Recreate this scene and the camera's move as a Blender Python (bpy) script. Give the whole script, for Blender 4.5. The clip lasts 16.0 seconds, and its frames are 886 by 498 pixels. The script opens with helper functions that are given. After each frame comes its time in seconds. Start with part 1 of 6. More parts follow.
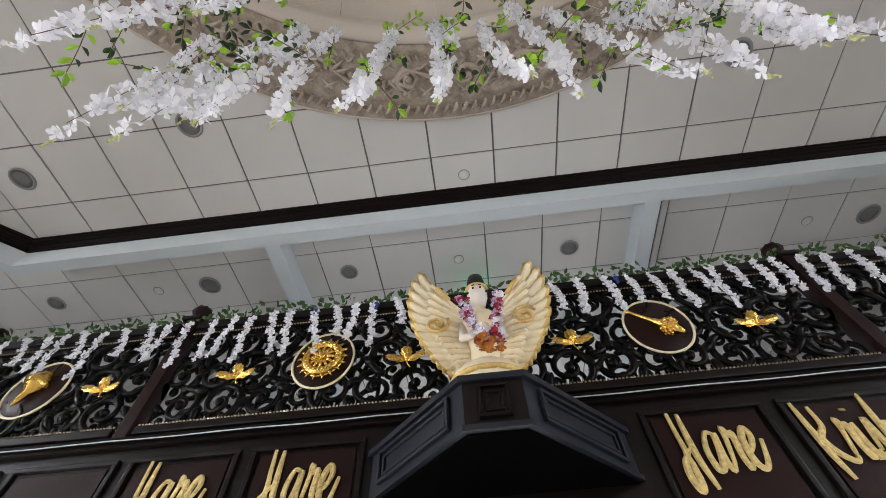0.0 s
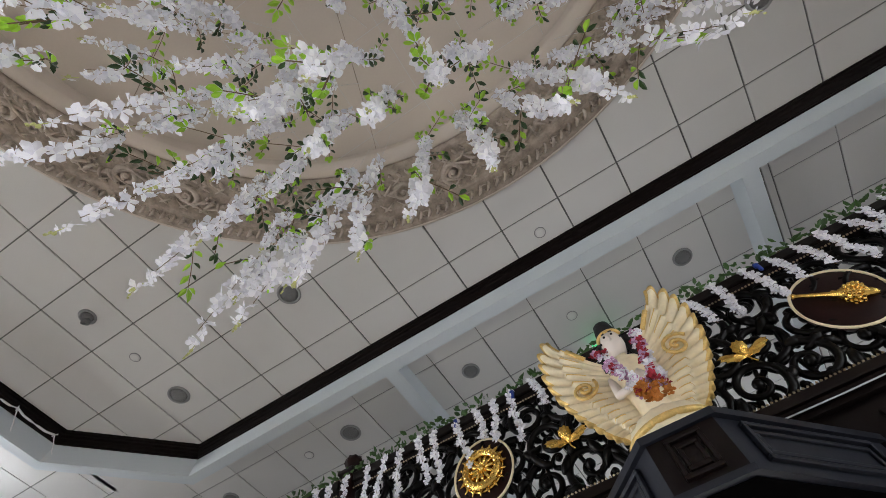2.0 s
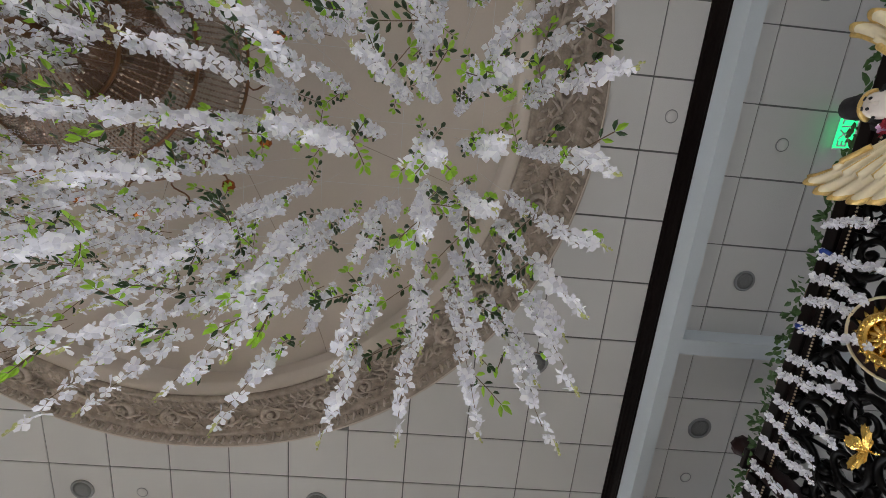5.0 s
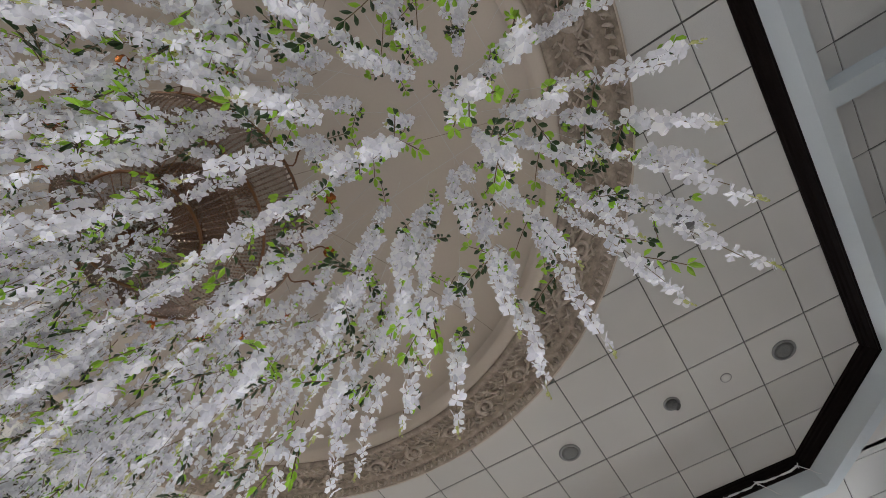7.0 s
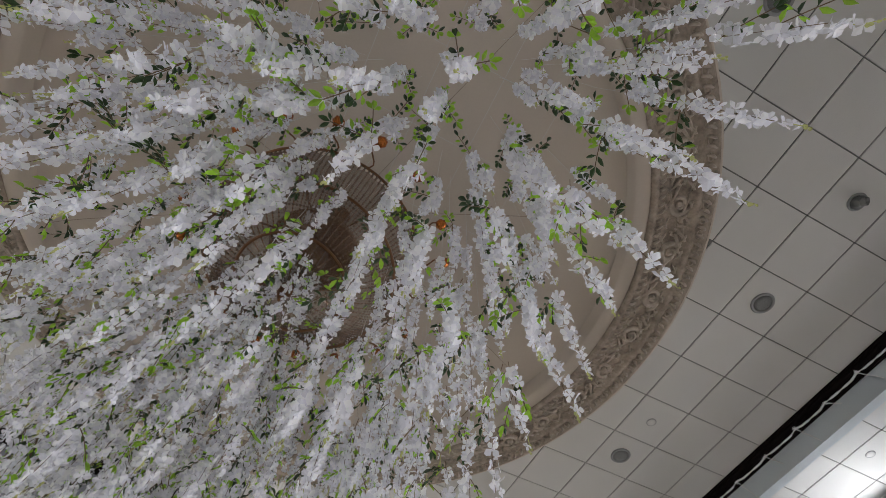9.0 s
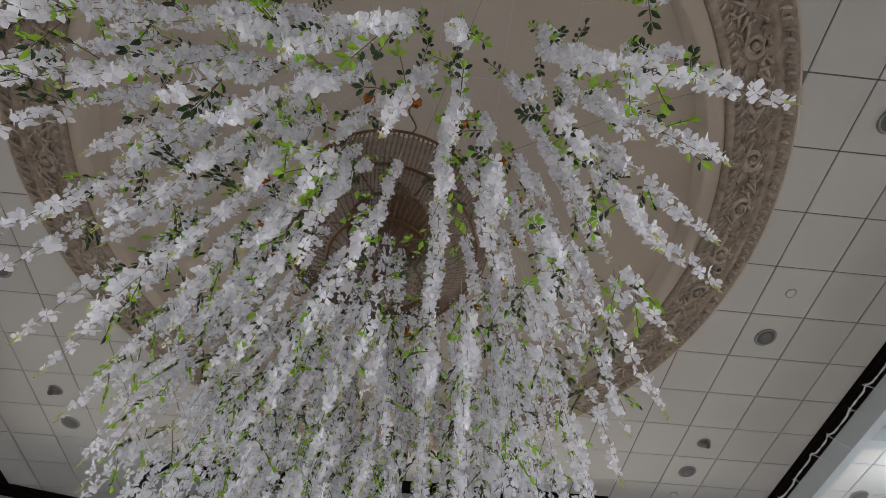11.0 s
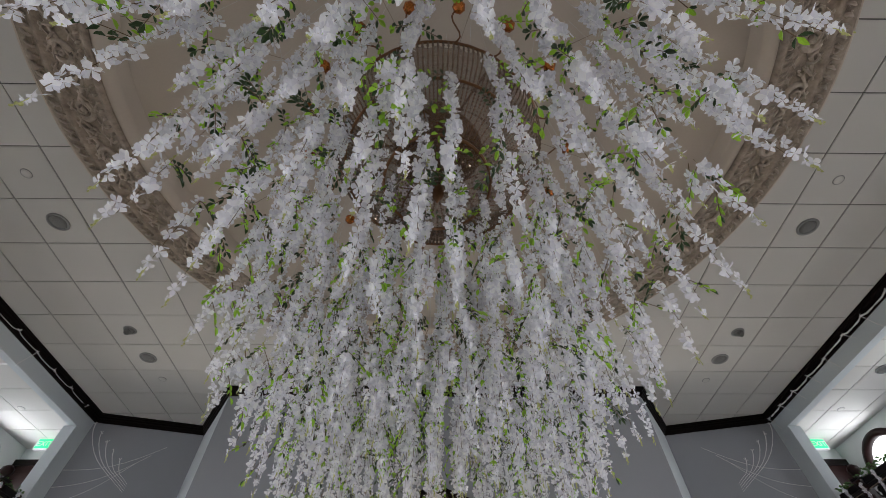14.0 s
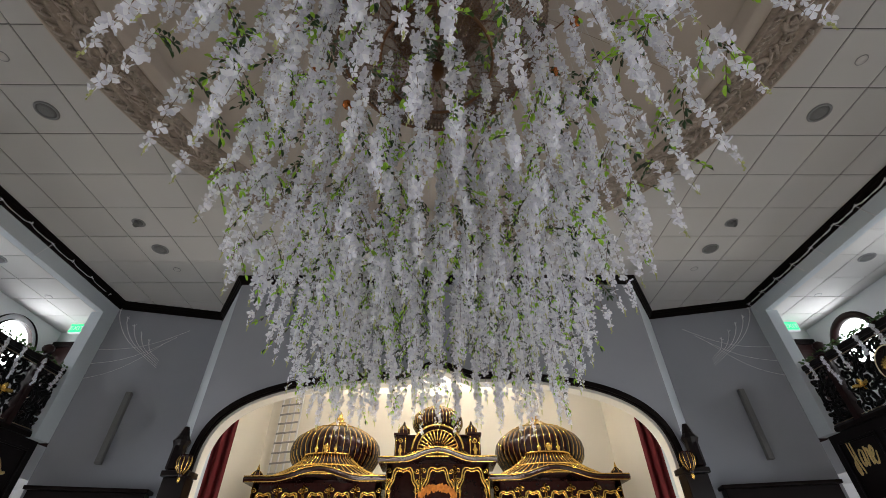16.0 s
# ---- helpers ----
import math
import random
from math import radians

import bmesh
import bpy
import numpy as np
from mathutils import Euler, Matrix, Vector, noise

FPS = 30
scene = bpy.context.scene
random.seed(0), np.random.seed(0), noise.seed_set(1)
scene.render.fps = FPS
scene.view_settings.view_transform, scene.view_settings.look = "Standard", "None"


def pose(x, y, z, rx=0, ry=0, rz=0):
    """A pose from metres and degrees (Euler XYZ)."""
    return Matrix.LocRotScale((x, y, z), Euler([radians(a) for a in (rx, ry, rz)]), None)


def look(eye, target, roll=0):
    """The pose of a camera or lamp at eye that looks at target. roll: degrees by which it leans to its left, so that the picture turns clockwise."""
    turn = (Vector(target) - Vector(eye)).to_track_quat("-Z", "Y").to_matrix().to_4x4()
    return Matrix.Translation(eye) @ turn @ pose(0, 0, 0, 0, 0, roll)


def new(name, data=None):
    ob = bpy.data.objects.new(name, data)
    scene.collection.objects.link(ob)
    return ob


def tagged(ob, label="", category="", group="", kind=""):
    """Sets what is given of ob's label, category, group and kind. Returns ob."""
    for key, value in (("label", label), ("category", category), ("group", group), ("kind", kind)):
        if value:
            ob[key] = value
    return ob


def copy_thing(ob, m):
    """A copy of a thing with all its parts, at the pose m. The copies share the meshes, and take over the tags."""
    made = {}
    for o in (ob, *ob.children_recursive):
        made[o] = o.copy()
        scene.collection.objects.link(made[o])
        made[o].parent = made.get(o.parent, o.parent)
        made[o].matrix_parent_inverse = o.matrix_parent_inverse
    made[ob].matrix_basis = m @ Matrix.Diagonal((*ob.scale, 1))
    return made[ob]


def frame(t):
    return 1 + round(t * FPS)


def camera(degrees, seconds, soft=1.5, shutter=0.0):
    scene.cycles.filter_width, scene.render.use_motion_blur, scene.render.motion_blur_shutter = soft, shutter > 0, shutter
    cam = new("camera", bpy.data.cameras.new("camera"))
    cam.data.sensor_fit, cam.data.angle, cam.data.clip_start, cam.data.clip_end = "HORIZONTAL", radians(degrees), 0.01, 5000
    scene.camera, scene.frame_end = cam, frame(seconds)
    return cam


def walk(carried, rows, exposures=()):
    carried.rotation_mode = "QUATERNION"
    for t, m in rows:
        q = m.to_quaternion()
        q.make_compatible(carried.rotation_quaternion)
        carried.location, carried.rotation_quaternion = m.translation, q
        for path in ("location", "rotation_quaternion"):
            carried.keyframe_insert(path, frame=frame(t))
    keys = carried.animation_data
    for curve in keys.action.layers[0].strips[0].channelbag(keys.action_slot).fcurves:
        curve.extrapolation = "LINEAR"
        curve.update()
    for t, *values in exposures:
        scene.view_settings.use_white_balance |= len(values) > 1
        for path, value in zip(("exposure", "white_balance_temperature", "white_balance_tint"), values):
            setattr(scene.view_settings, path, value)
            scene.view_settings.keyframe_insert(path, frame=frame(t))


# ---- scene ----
cam = camera(92.1, 16.0, soft=0.7)
PATH = [
    (0, (-0.091, 0.044, 1.704), (-0.185, 1.199, 3.335), -2.7),
    (0.5, (-0.104, 0.065, 1.707), (-0.264, 1.12, 3.398), -3.9),
    (1, (-0.094, 0.059, 1.727), (-0.328, 1.009, 3.471), -4.8),
    (1.5, (-0.116, 0.064, 1.734), (-0.412, 0.896, 3.529), -6.0),
    (2, (-0.145, 0.073, 1.745), (-0.497, 0.778, 3.583), -6.6),
    (2.5, (-0.18, 0.064, 1.755), (-0.573, 0.642, 3.629), -6.9),
    (3, (-0.203, 0.029, 1.77), (-0.621, 0.492, 3.67), -7.2),
    (3.5, (-0.234, -0.028, 1.772), (-0.665, 0.333, 3.692), -7.5),
    (4, (-0.266, -0.073, 1.777), (-0.713, 0.2, 3.707), -7.8),
    (4.2, (-0.296, -0.086, 1.775), (-0.749, 0.152, 3.708), -7.8),
    (6.3, (-0.395, -0.159, 1.814), (-0.955, -0.342, 3.725), -1.8),
    (6.5, (-0.403, -0.166, 1.807), (-0.959, -0.399, 3.714), -1.1),
    (7, (-0.411, -0.206, 1.795), (-0.944, -0.562, 3.689), 0.9),
    (7.5, (-0.409, -0.269, 1.778), (-0.906, -0.737, 3.658), 2.2),
    (8, (-0.408, -0.343, 1.76), (-0.863, -0.91, 3.623), 2.6),
    (9, (-0.366, -0.493, 1.715), (-0.696, -1.208, 3.553), 2.3),
    (9.2, (-0.347, -0.526, 1.703), (-0.652, -1.26, 3.538), 1.9),
    (11.3, (-0.346, -0.638, 1.703), (-0.377, -1.607, 3.452), 2.2),
    (11.5, (-0.315, -0.634, 1.695), (-0.332, -1.617, 3.437), 2.1),
    (12, (-0.201, -0.635, 1.687), (-0.205, -1.653, 3.408), 1.0),
    (12.5, (-0.13, -0.646, 1.669), (-0.127, -1.708, 3.364), 0.3),
    (13, (-0.079, -0.669, 1.645), (-0.082, -1.781, 3.307), -0.3),
    (13.5, (-0.031, -0.682, 1.623), (-0.046, -1.853, 3.244), -0.5),
    (14, (-0.004, -0.675, 1.604), (-0.03, -1.915, 3.173), -0.6),
    (14.5, (0.005, -0.667, 1.576), (-0.029, -1.981, 3.083), -0.8),
    (15, (0.01, -0.66, 1.542), (-0.024, -2.059, 2.972), -0.9),
    (15.5, (0.007, -0.677, 1.508), (-0.023, -2.162, 2.848), -0.8),
    (16, (-0.006, -0.721, 1.473), (-0.03, -2.287, 2.717), -0.6),
]
EXPOSURES = [(0.0, 1.40), (1.5, 1.18), (2.5, 0.94), (3.0, 0.80), (3.5, 0.75), (4.2, 0.75), (6.5, 0.82), (7.0, 0.72), (8.0, 0.62), (8.5, 0.62), (9.2, 0.43), (12.0, 0.43), (13.0, 0.46), (14.5, 0.26), (16.0, 0.18)]
walk(cam, [(t, look(eye, target, roll)) for t, eye, target, roll in PATH], EXPOSURES)

# ---- world and light ----
world = bpy.data.worlds.new("world")
scene.world = world
world.use_nodes = True
wn = world.node_tree.nodes
sky = wn.new("ShaderNodeTexSky")
sky.sky_type, sky.sun_disc, sky.sun_elevation, sky.sun_rotation = "NISHITA", False, radians(40), radians(200)
world.node_tree.links.new(sky.outputs[0], wn["Background"].inputs[0])
wn["Background"].inputs[1].default_value = 0.12


def area_lamp(name, eye, target, sx, sy, watts, colour):
    d = bpy.data.lights.new(name, "AREA")
    d.shape, d.size, d.size_y, d.energy, d.color = "RECTANGLE", sx, sy, watts, colour
    ob = new(name, d)
    ob.matrix_world = look(eye, target)
    return ob


DAY = (0.905, 0.928, 0.975)
WARM = (1.0, 0.93, 0.82)
# daylight in the gallery windows; ground-floor and north fill lamps are unseen additions
for s in (-1, 1):
    for wy in (-5.2, -2.2, 0.8):
        area_lamp("window_daylight", (s * 7.38, wy, 1.6), (0, wy, 2.4), 1.9, 1.7, 62 if wy < 0 else 62 - 22 * s, DAY)
    for wy in (-7.6, -5.0, -2.4, 0.2):
        area_lamp("gallery_daylight", (s * 7.43, wy, 4.85), (0, wy, 4.7), 0.55, 0.55, 10 if wy < 0 else 11 - 8 * s, DAY)
area_lamp("north_fill", (0, 6.0, 1.5), (0, 0, 2.6), 4.5, 2.4, 90, DAY)
# inferred daylight of the front gallery; the wall behind it stays closed
area_lamp("front_gallery_daylight", (0.3, 6.2, 4.5), (0.3, 2.3, 4.4), 5.0, 1.1, 14, DAY)
area_lamp("altar_lamp", (0, -7.6, 5.75), (0, -9.5, 2.2), 3.5, 0.9, 660, WARM)
# unseen warm fill, added low before the altar to brighten its front
area_lamp("altar_front_fill", (0, -7.1, 1.1), (0, -8.4, 3.0), 4.0, 0.5, 70, WARM)

# ---- materials ----


def mat(name, base, rough=0.6, metal=0.0, vary=0.12, scale=6.0, bump=0.1, fine=60.0, spec=0.5, island=0.0, rand=0.0, trans=0.0, sheen=0.0):
    """A surface with variation at two scales and a fine relief."""
    m = bpy.data.materials.new(name)
    m.use_nodes = True
    nt = m.node_tree
    b = nt.nodes["Principled BSDF"]
    co = nt.nodes.new("ShaderNodeTexCoord")
    n1, n2 = nt.nodes.new("ShaderNodeTexNoise"), nt.nodes.new("ShaderNodeTexNoise")
    n1.inputs["Scale"].default_value, n2.inputs["Scale"].default_value = scale, fine
    n1.inputs["Detail"].default_value, n2.inputs["Detail"].default_value = 4, 3
    for n in (n1, n2):
        nt.links.new(co.outputs["Object"], n.inputs["Vector"])
    mix = nt.nodes.new("ShaderNodeMath")
    mix.operation = "MULTIPLY_ADD"
    nt.links.new(n2.outputs[0], mix.inputs[0])
    mix.inputs[1].default_value = 0.4
    nt.links.new(n1.outputs[0], mix.inputs[2])
    last = mix.outputs[0]
    for src, amount in ((("ShaderNodeNewGeometry", "Random Per Island"), island), (("ShaderNodeObjectInfo", "Random"), rand)):
        if amount:
            g = nt.nodes.new(src[0])
            a = nt.nodes.new("ShaderNodeMath")
            a.operation = "MULTIPLY_ADD"
            nt.links.new(g.outputs[src[1]], a.inputs[0])
            a.inputs[1].default_value = amount
            nt.links.new(last, a.inputs[2])
            last = a.outputs[0]
    ramp = nt.nodes.new("ShaderNodeMapRange")
    ramp.inputs["From Min"].default_value, ramp.inputs["From Max"].default_value = 0.35, 1.05 + island + rand
    ramp.inputs["To Min"].default_value, ramp.inputs["To Max"].default_value = 1 - vary, 1 + vary
    nt.links.new(last, ramp.inputs["Value"])
    v = nt.nodes.new("ShaderNodeVectorMath")
    v.operation = "SCALE"
    v.inputs[0].default_value = base
    nt.links.new(ramp.outputs[0], v.inputs["Scale"])
    nt.links.new(v.outputs[0], b.inputs["Base Color"])
    b.inputs["Roughness"].default_value, b.inputs["Metallic"].default_value = rough, metal
    b.inputs["Specular IOR Level"].default_value = spec
    if bump:
        bp = nt.nodes.new("ShaderNodeBump")
        bp.inputs["Strength"].default_value, bp.inputs["Distance"].default_value = bump, 0.01
        nt.links.new(n2.outputs[0], bp.inputs["Height"])
        nt.links.new(bp.outputs[0], b.inputs["Normal"])
    if trans:
        t = nt.nodes.new("ShaderNodeBsdfTranslucent")
        nt.links.new(v.outputs[0], t.inputs[0])
        mx = nt.nodes.new("ShaderNodeMixShader")
        mx.inputs[0].default_value = trans
        nt.links.new(b.outputs[0], mx.inputs[1])
        nt.links.new(t.outputs[0], mx.inputs[2])
        nt.links.new(mx.outputs[0], nt.nodes["Material Output"].inputs[0])
    return m


def glow(name, colour, strength):
    m = bpy.data.materials.new(name)
    m.use_nodes = True
    b = m.node_tree.nodes["Principled BSDF"]
    b.inputs["Base Color"].default_value = (*colour, 1)
    b.inputs["Emission Color"].default_value = (*colour, 1)
    b.inputs["Emission Strength"].default_value = strength
    return m


TILE = mat("acoustic_tile", (0.66, 0.645, 0.625), 0.9, vary=0.09, scale=0.8, bump=0.25, fine=140, spec=0.2, island=0.35)
GRID = mat("ceiling_grid", (0.15, 0.146, 0.142), 0.7)
PLASTER = mat("dome_plaster", (0.61, 0.53, 0.455), 0.8, vary=0.06, scale=0.7, bump=0.05, spec=0.25)
# raised carving paler, ring base and dome seams darker brown
RELIEF = mat("stucco_relief", (0.48, 0.405, 0.34), 0.75, vary=0.4, scale=9, bump=0.5, fine=45, spec=0.25)
STUCCO = mat("umber_stucco", (0.36, 0.295, 0.24), 0.8, vary=0.5, scale=11, bump=0.5, fine=45, spec=0.25)
CROWN = mat("dark_crown_moulding", (0.009, 0.006, 0.0055), 0.42, vary=0.3, scale=5, bump=0.05, spec=0.06)
BEAM = mat("pale_grey_paint", (0.60, 0.645, 0.675), 0.7, vary=0.05, scale=1.2, bump=0.06, spec=0.3)
WALL = mat("blue_grey_wall_paint", (0.33, 0.34, 0.37), 0.75, vary=0.07, scale=1.0, bump=0.08, fine=90, spec=0.3)
WHITE = mat("white_wall_paint", (0.74, 0.74, 0.75), 0.75, vary=0.05, scale=1.1, bump=0.06, spec=0.3)
CREAM = mat("cream_wall_paint", (0.74, 0.70, 0.62), 0.75, vary=0.05, scale=1.1, bump=0.06, spec=0.3)
FLOOR = mat("polished_stone_floor", (0.52, 0.47, 0.41), 0.25, vary=0.15, scale=1.5, bump=0.02)
WOOD = mat("dark_stained_wood", (0.0056, 0.0028, 0.0028), 0.28, spec=0.32, vary=0.4, scale=4, bump=0.08, fine=80)
CARVED = mat("black_carved_wood", (0.0018, 0.0013, 0.0013), 0.30, spec=0.17, vary=0.4, scale=9, bump=0.12, fine=90)
REDWOOD = mat("red_brown_wood", (0.017, 0.0055, 0.005), 0.40, spec=0.18, vary=0.35, scale=5, bump=0.08)
# near black: the shade under the bay put into the colour
BAY_SHADE = mat("bay_underside_shade", (0.0016, 0.0013, 0.0014), 0.9, vary=0.3, bump=0.05, spec=0.03)
# dark wood of the bay, bluish daylight reflection put into the base colour
SHEENWOOD = mat("dark_wood_blue_sheen", (0.014, 0.016, 0.024), 0.30, spec=0.5, vary=0.25, scale=5, bump=0.05)
GOLD = mat("polished_gold", (0.85, 0.55, 0.14), 0.26, metal=1.0, vary=0.2, scale=14, bump=0.25, fine=70)
GLITTER = mat("glitter_gold", (0.86, 0.66, 0.30), 0.42, metal=0.85, vary=0.35, scale=60, bump=0.9, fine=260)
BRASS = mat("beaded_brass", (0.50, 0.40, 0.27), 0.4, metal=0.9, vary=0.3, scale=40, bump=0.2)
GILT = mat("gilt_paint", (0.80, 0.56, 0.20), 0.42, metal=0.45, vary=0.3, scale=30, bump=0.4, fine=120)
IVORY = mat("ivory_gilt_paint", (0.92, 0.80, 0.56), 0.45, vary=0.15, scale=12, bump=0.3, fine=50)
SKIN = mat("white_marble_figure", (0.78, 0.70, 0.64), 0.45, vary=0.05, bump=0.02)
BLACK = mat("black_cloth", (0.010, 0.009, 0.012), 0.6, vary=0.3, bump=0.3, fine=120)
PETAL = mat("white_silk_petal", (0.925, 0.92, 0.975), 0.7, vary=0.24, scale=20, bump=0.2, fine=160, spec=0.25, island=1.4, trans=0.18)
LEAF = mat("green_silk_leaf", (0.36, 0.62, 0.05), 0.5, vary=0.4, scale=30, bump=0.2, fine=120, island=1.2, trans=0.35)
DARKLEAF = mat("dark_green_silk_leaf", (0.022, 0.055, 0.010), 0.45, vary=0.6, scale=30, bump=0.2, fine=120, island=1.0)
IVY = mat("ivy_leaf", (0.060, 0.13, 0.035), 0.5, vary=0.6, scale=20, bump=0.2, fine=120, island=1.0, trans=0.2)
BUD = mat("yellow_green_bud", (0.55, 0.56, 0.22), 0.6, vary=0.2, scale=40)
STEM = mat("brown_stem", (0.16, 0.10, 0.05), 0.7, vary=0.3, scale=30)
THREAD = mat("clear_thread", (0.62, 0.62, 0.62), 0.4, vary=0.05, bump=0)
COPPER = mat("amber_glass_ball", (0.62, 0.20, 0.045), 0.16, metal=0.75, vary=0.4, scale=30, bump=0.3, fine=90)
CRYSTAL = mat("smoky_crystal_beads", (0.52, 0.40, 0.31), 0.14, metal=0.7, vary=0.5, scale=40, bump=0.3, fine=160, island=0.6)
MESH = mat("brown_wire_mesh", (0.30, 0.195, 0.145), 0.5, metal=0.3, vary=0.45, scale=7, bump=0.6, fine=160)
BRONZE = mat("bronze_frame", (0.20, 0.10, 0.05), 0.35, metal=0.8, vary=0.3)
FIXTURE = mat("grey_fixture_metal", (0.30, 0.30, 0.30), 0.45, metal=0.3, vary=0.15)
FIXTURE_DARK = mat("dark_fixture_grille", (0.17, 0.17, 0.168), 0.5, vary=0.3, scale=80, bump=0.5, fine=300)
MAROON = mat("altar_maroon_lacquer", (0.021, 0.0058, 0.0050), 0.26, spec=0.35, vary=0.3, scale=8, bump=0.05)
CURTAIN = mat("red_velvet", (0.16, 0.012, 0.016), 0.85, vary=0.25, scale=10, bump=0.3, fine=140)
RIBBON = mat("blue_ribbon", (0.02, 0.06, 0.34), 0.5, vary=0.2)
PINK = mat("pink_petals", (0.60, 0.36, 0.55), 0.7, vary=0.4, scale=30, island=0.8)
RED = mat("red_petals", (0.38, 0.02, 0.04), 0.7, vary=0.4, scale=30, island=0.8)
ORANGE = mat("marigold_petals", (0.50, 0.17, 0.02), 0.7, vary=0.4, scale=30, island=0.8)
SPEAKER_GREY = mat("grey_column_speaker", (0.17, 0.165, 0.16), 0.55, vary=0.1)
DAYGLASS = glow("bright_window_glass", (0.93, 0.97, 1.0), 5.0)
EXIT = glow("exit_green", (0.02, 0.62, 0.20), 1.1)
GLOWGLASS = glow("lit_window_glass", (1.0, 0.95, 0.85), 4.0)

# the chandelier's mesh lets half of the light through
nt = MESH.node_tree
clear, half = nt.nodes.new("ShaderNodeBsdfTransparent"), nt.nodes.new("ShaderNodeMixShader")
half.inputs[0].default_value = 0.45
nt.links.new(nt.nodes["Principled BSDF"].outputs[0], half.inputs[1])
nt.links.new(clear.outputs[0], half.inputs[2])
nt.links.new(half.outputs[0], nt.nodes["Material Output"].inputs[0])

# ---- mesh helpers ----


def part(name, bm, material, parent=None, label="", smooth=False):
    me = bpy.data.meshes.new(name)
    bm.to_mesh(me)
    bm.free()
    if smooth:
        me.polygons.foreach_set("use_smooth", [True] * len(me.polygons))
    for m in material if isinstance(material, (list, tuple)) else [material]:
        me.materials.append(m)
    ob = new(name, me)
    if parent:
        ob.parent = parent
    return tagged(ob, label)


def thing(name, at, label, category, group="", rz=0.0):
    ob = new(name)
    ob.empty_display_size = 0.1
    ob.matrix_basis = pose(*at, 0, 0, rz)
    return tagged(ob, label, category, group)


def structure(name, bm, material, label="", smooth=False):
    return tagged(part(name, bm, material, None, label, smooth), kind="structure")


def prism(bm, pts, z0, z1, mi=0):
    """An upright prism over a plan outline (counter-clockwise)."""
    lo = [bm.verts.new((x, y, z0)) for x, y in pts]
    hi = [bm.verts.new((x, y, z1)) for x, y in pts]
    fs = [bm.faces.new(list(reversed(lo))), bm.faces.new(hi)]
    n = len(pts)
    for i in range(n):
        fs.append(bm.faces.new((lo[i], lo[(i + 1) % n], hi[(i + 1) % n], hi[i])))
    for f in fs:
        f.material_index = mi


def box(bm, x0, x1, y0, y1, z0, z1, mi=0, bevel=0.0):
    before = set(bm.verts)
    prism(bm, [(x0, y0), (x1, y0), (x1, y1), (x0, y1)], z0, z1, mi)
    if bevel:
        vs = [v for v in bm.verts if v not in before]
        es = list({e for v in vs for e in v.link_edges})
        bmesh.ops.bevel(bm, geom=es, offset=bevel, segments=2, affect="EDGES", profile=0.6)


def slab(bm, p, q, z0, z1, t, mi=0):
    """A wall piece from p to q in plan, thick by t to the right of the way."""
    d = Vector((q[0] - p[0], q[1] - p[1])).normalized()
    n = Vector((d.y, -d.x)) * t
    pts = [(p[0], p[1]), (q[0], q[1]), (q[0] + n.x, q[1] + n.y), (p[0] + n.x, p[1] + n.y)]
    area = sum(pts[i][0] * pts[(i + 1) % 4][1] - pts[(i + 1) % 4][0] * pts[i][1] for i in range(4))
    prism(bm, pts if area > 0 else pts[::-1], z0, z1, mi)


def lathe(bm, profile, segs=16, m=None, mi=0, squash=1.0, rib=0.0, ribs=0):
    """A turned body about z from (radius, height) pairs."""
    m = m or Matrix()
    rings = []
    for r, z in profile:
        ring = []
        for i in range(segs):
            a = 2 * math.pi * i / segs
            rr = max(r, 1e-4) * (1 + rib * math.cos(ribs * a) if ribs else 1)
            ring.append(bm.verts.new(m @ Vector((rr * math.cos(a), rr * squash * math.sin(a), z))))
        rings.append(ring)
    for a, b in zip(rings, rings[1:]):
        for i in range(segs):
            j = (i + 1) % segs
            bm.faces.new((a[i], a[j], b[j], b[i])).material_index = mi
    bm.faces.new(rings[0][::-1]).material_index = mi
    bm.faces.new(rings[-1]).material_index = mi


def ball(bm, c, r, segs=10, mi=0, sz=1.0):
    prof = [(r * math.sin(math.pi * k / 6), -r * sz * math.cos(math.pi * k / 6)) for k in range(7)]
    lathe(bm, prof, segs, Matrix.Translation(c), mi)


def tube(bm, pts, radius, segs=6, mi=0, taper=None):
    """A round rod along points; taper gives a radius factor at 0..1."""
    pts = [Vector(p) for p in pts]
    rings = []
    for i, p in enumerate(pts):
        d = (pts[min(i + 1, len(pts) - 1)] - pts[max(i - 1, 0)]).normalized()
        side = d.cross(Vector((0, 1, 0.01)))
        if side.length < 1e-3:
            side = d.cross(Vector((1, 0, 0)))
        side.normalize()
        up = side.cross(d)
        r = radius * (taper(i / (len(pts) - 1)) if taper else 1)
        rings.append([bm.verts.new(p + r * (math.cos(2 * math.pi * k / segs) * side + math.sin(2 * math.pi * k / segs) * up)) for k in range(segs)])
    for a, b in zip(rings, rings[1:]):
        for k in range(segs):
            j = (k + 1) % segs
            bm.faces.new((a[k], a[j], b[j], b[k])).material_index = mi
    bm.faces.new(rings[0][::-1]).material_index = mi
    bm.faces.new(rings[-1]).material_index = mi


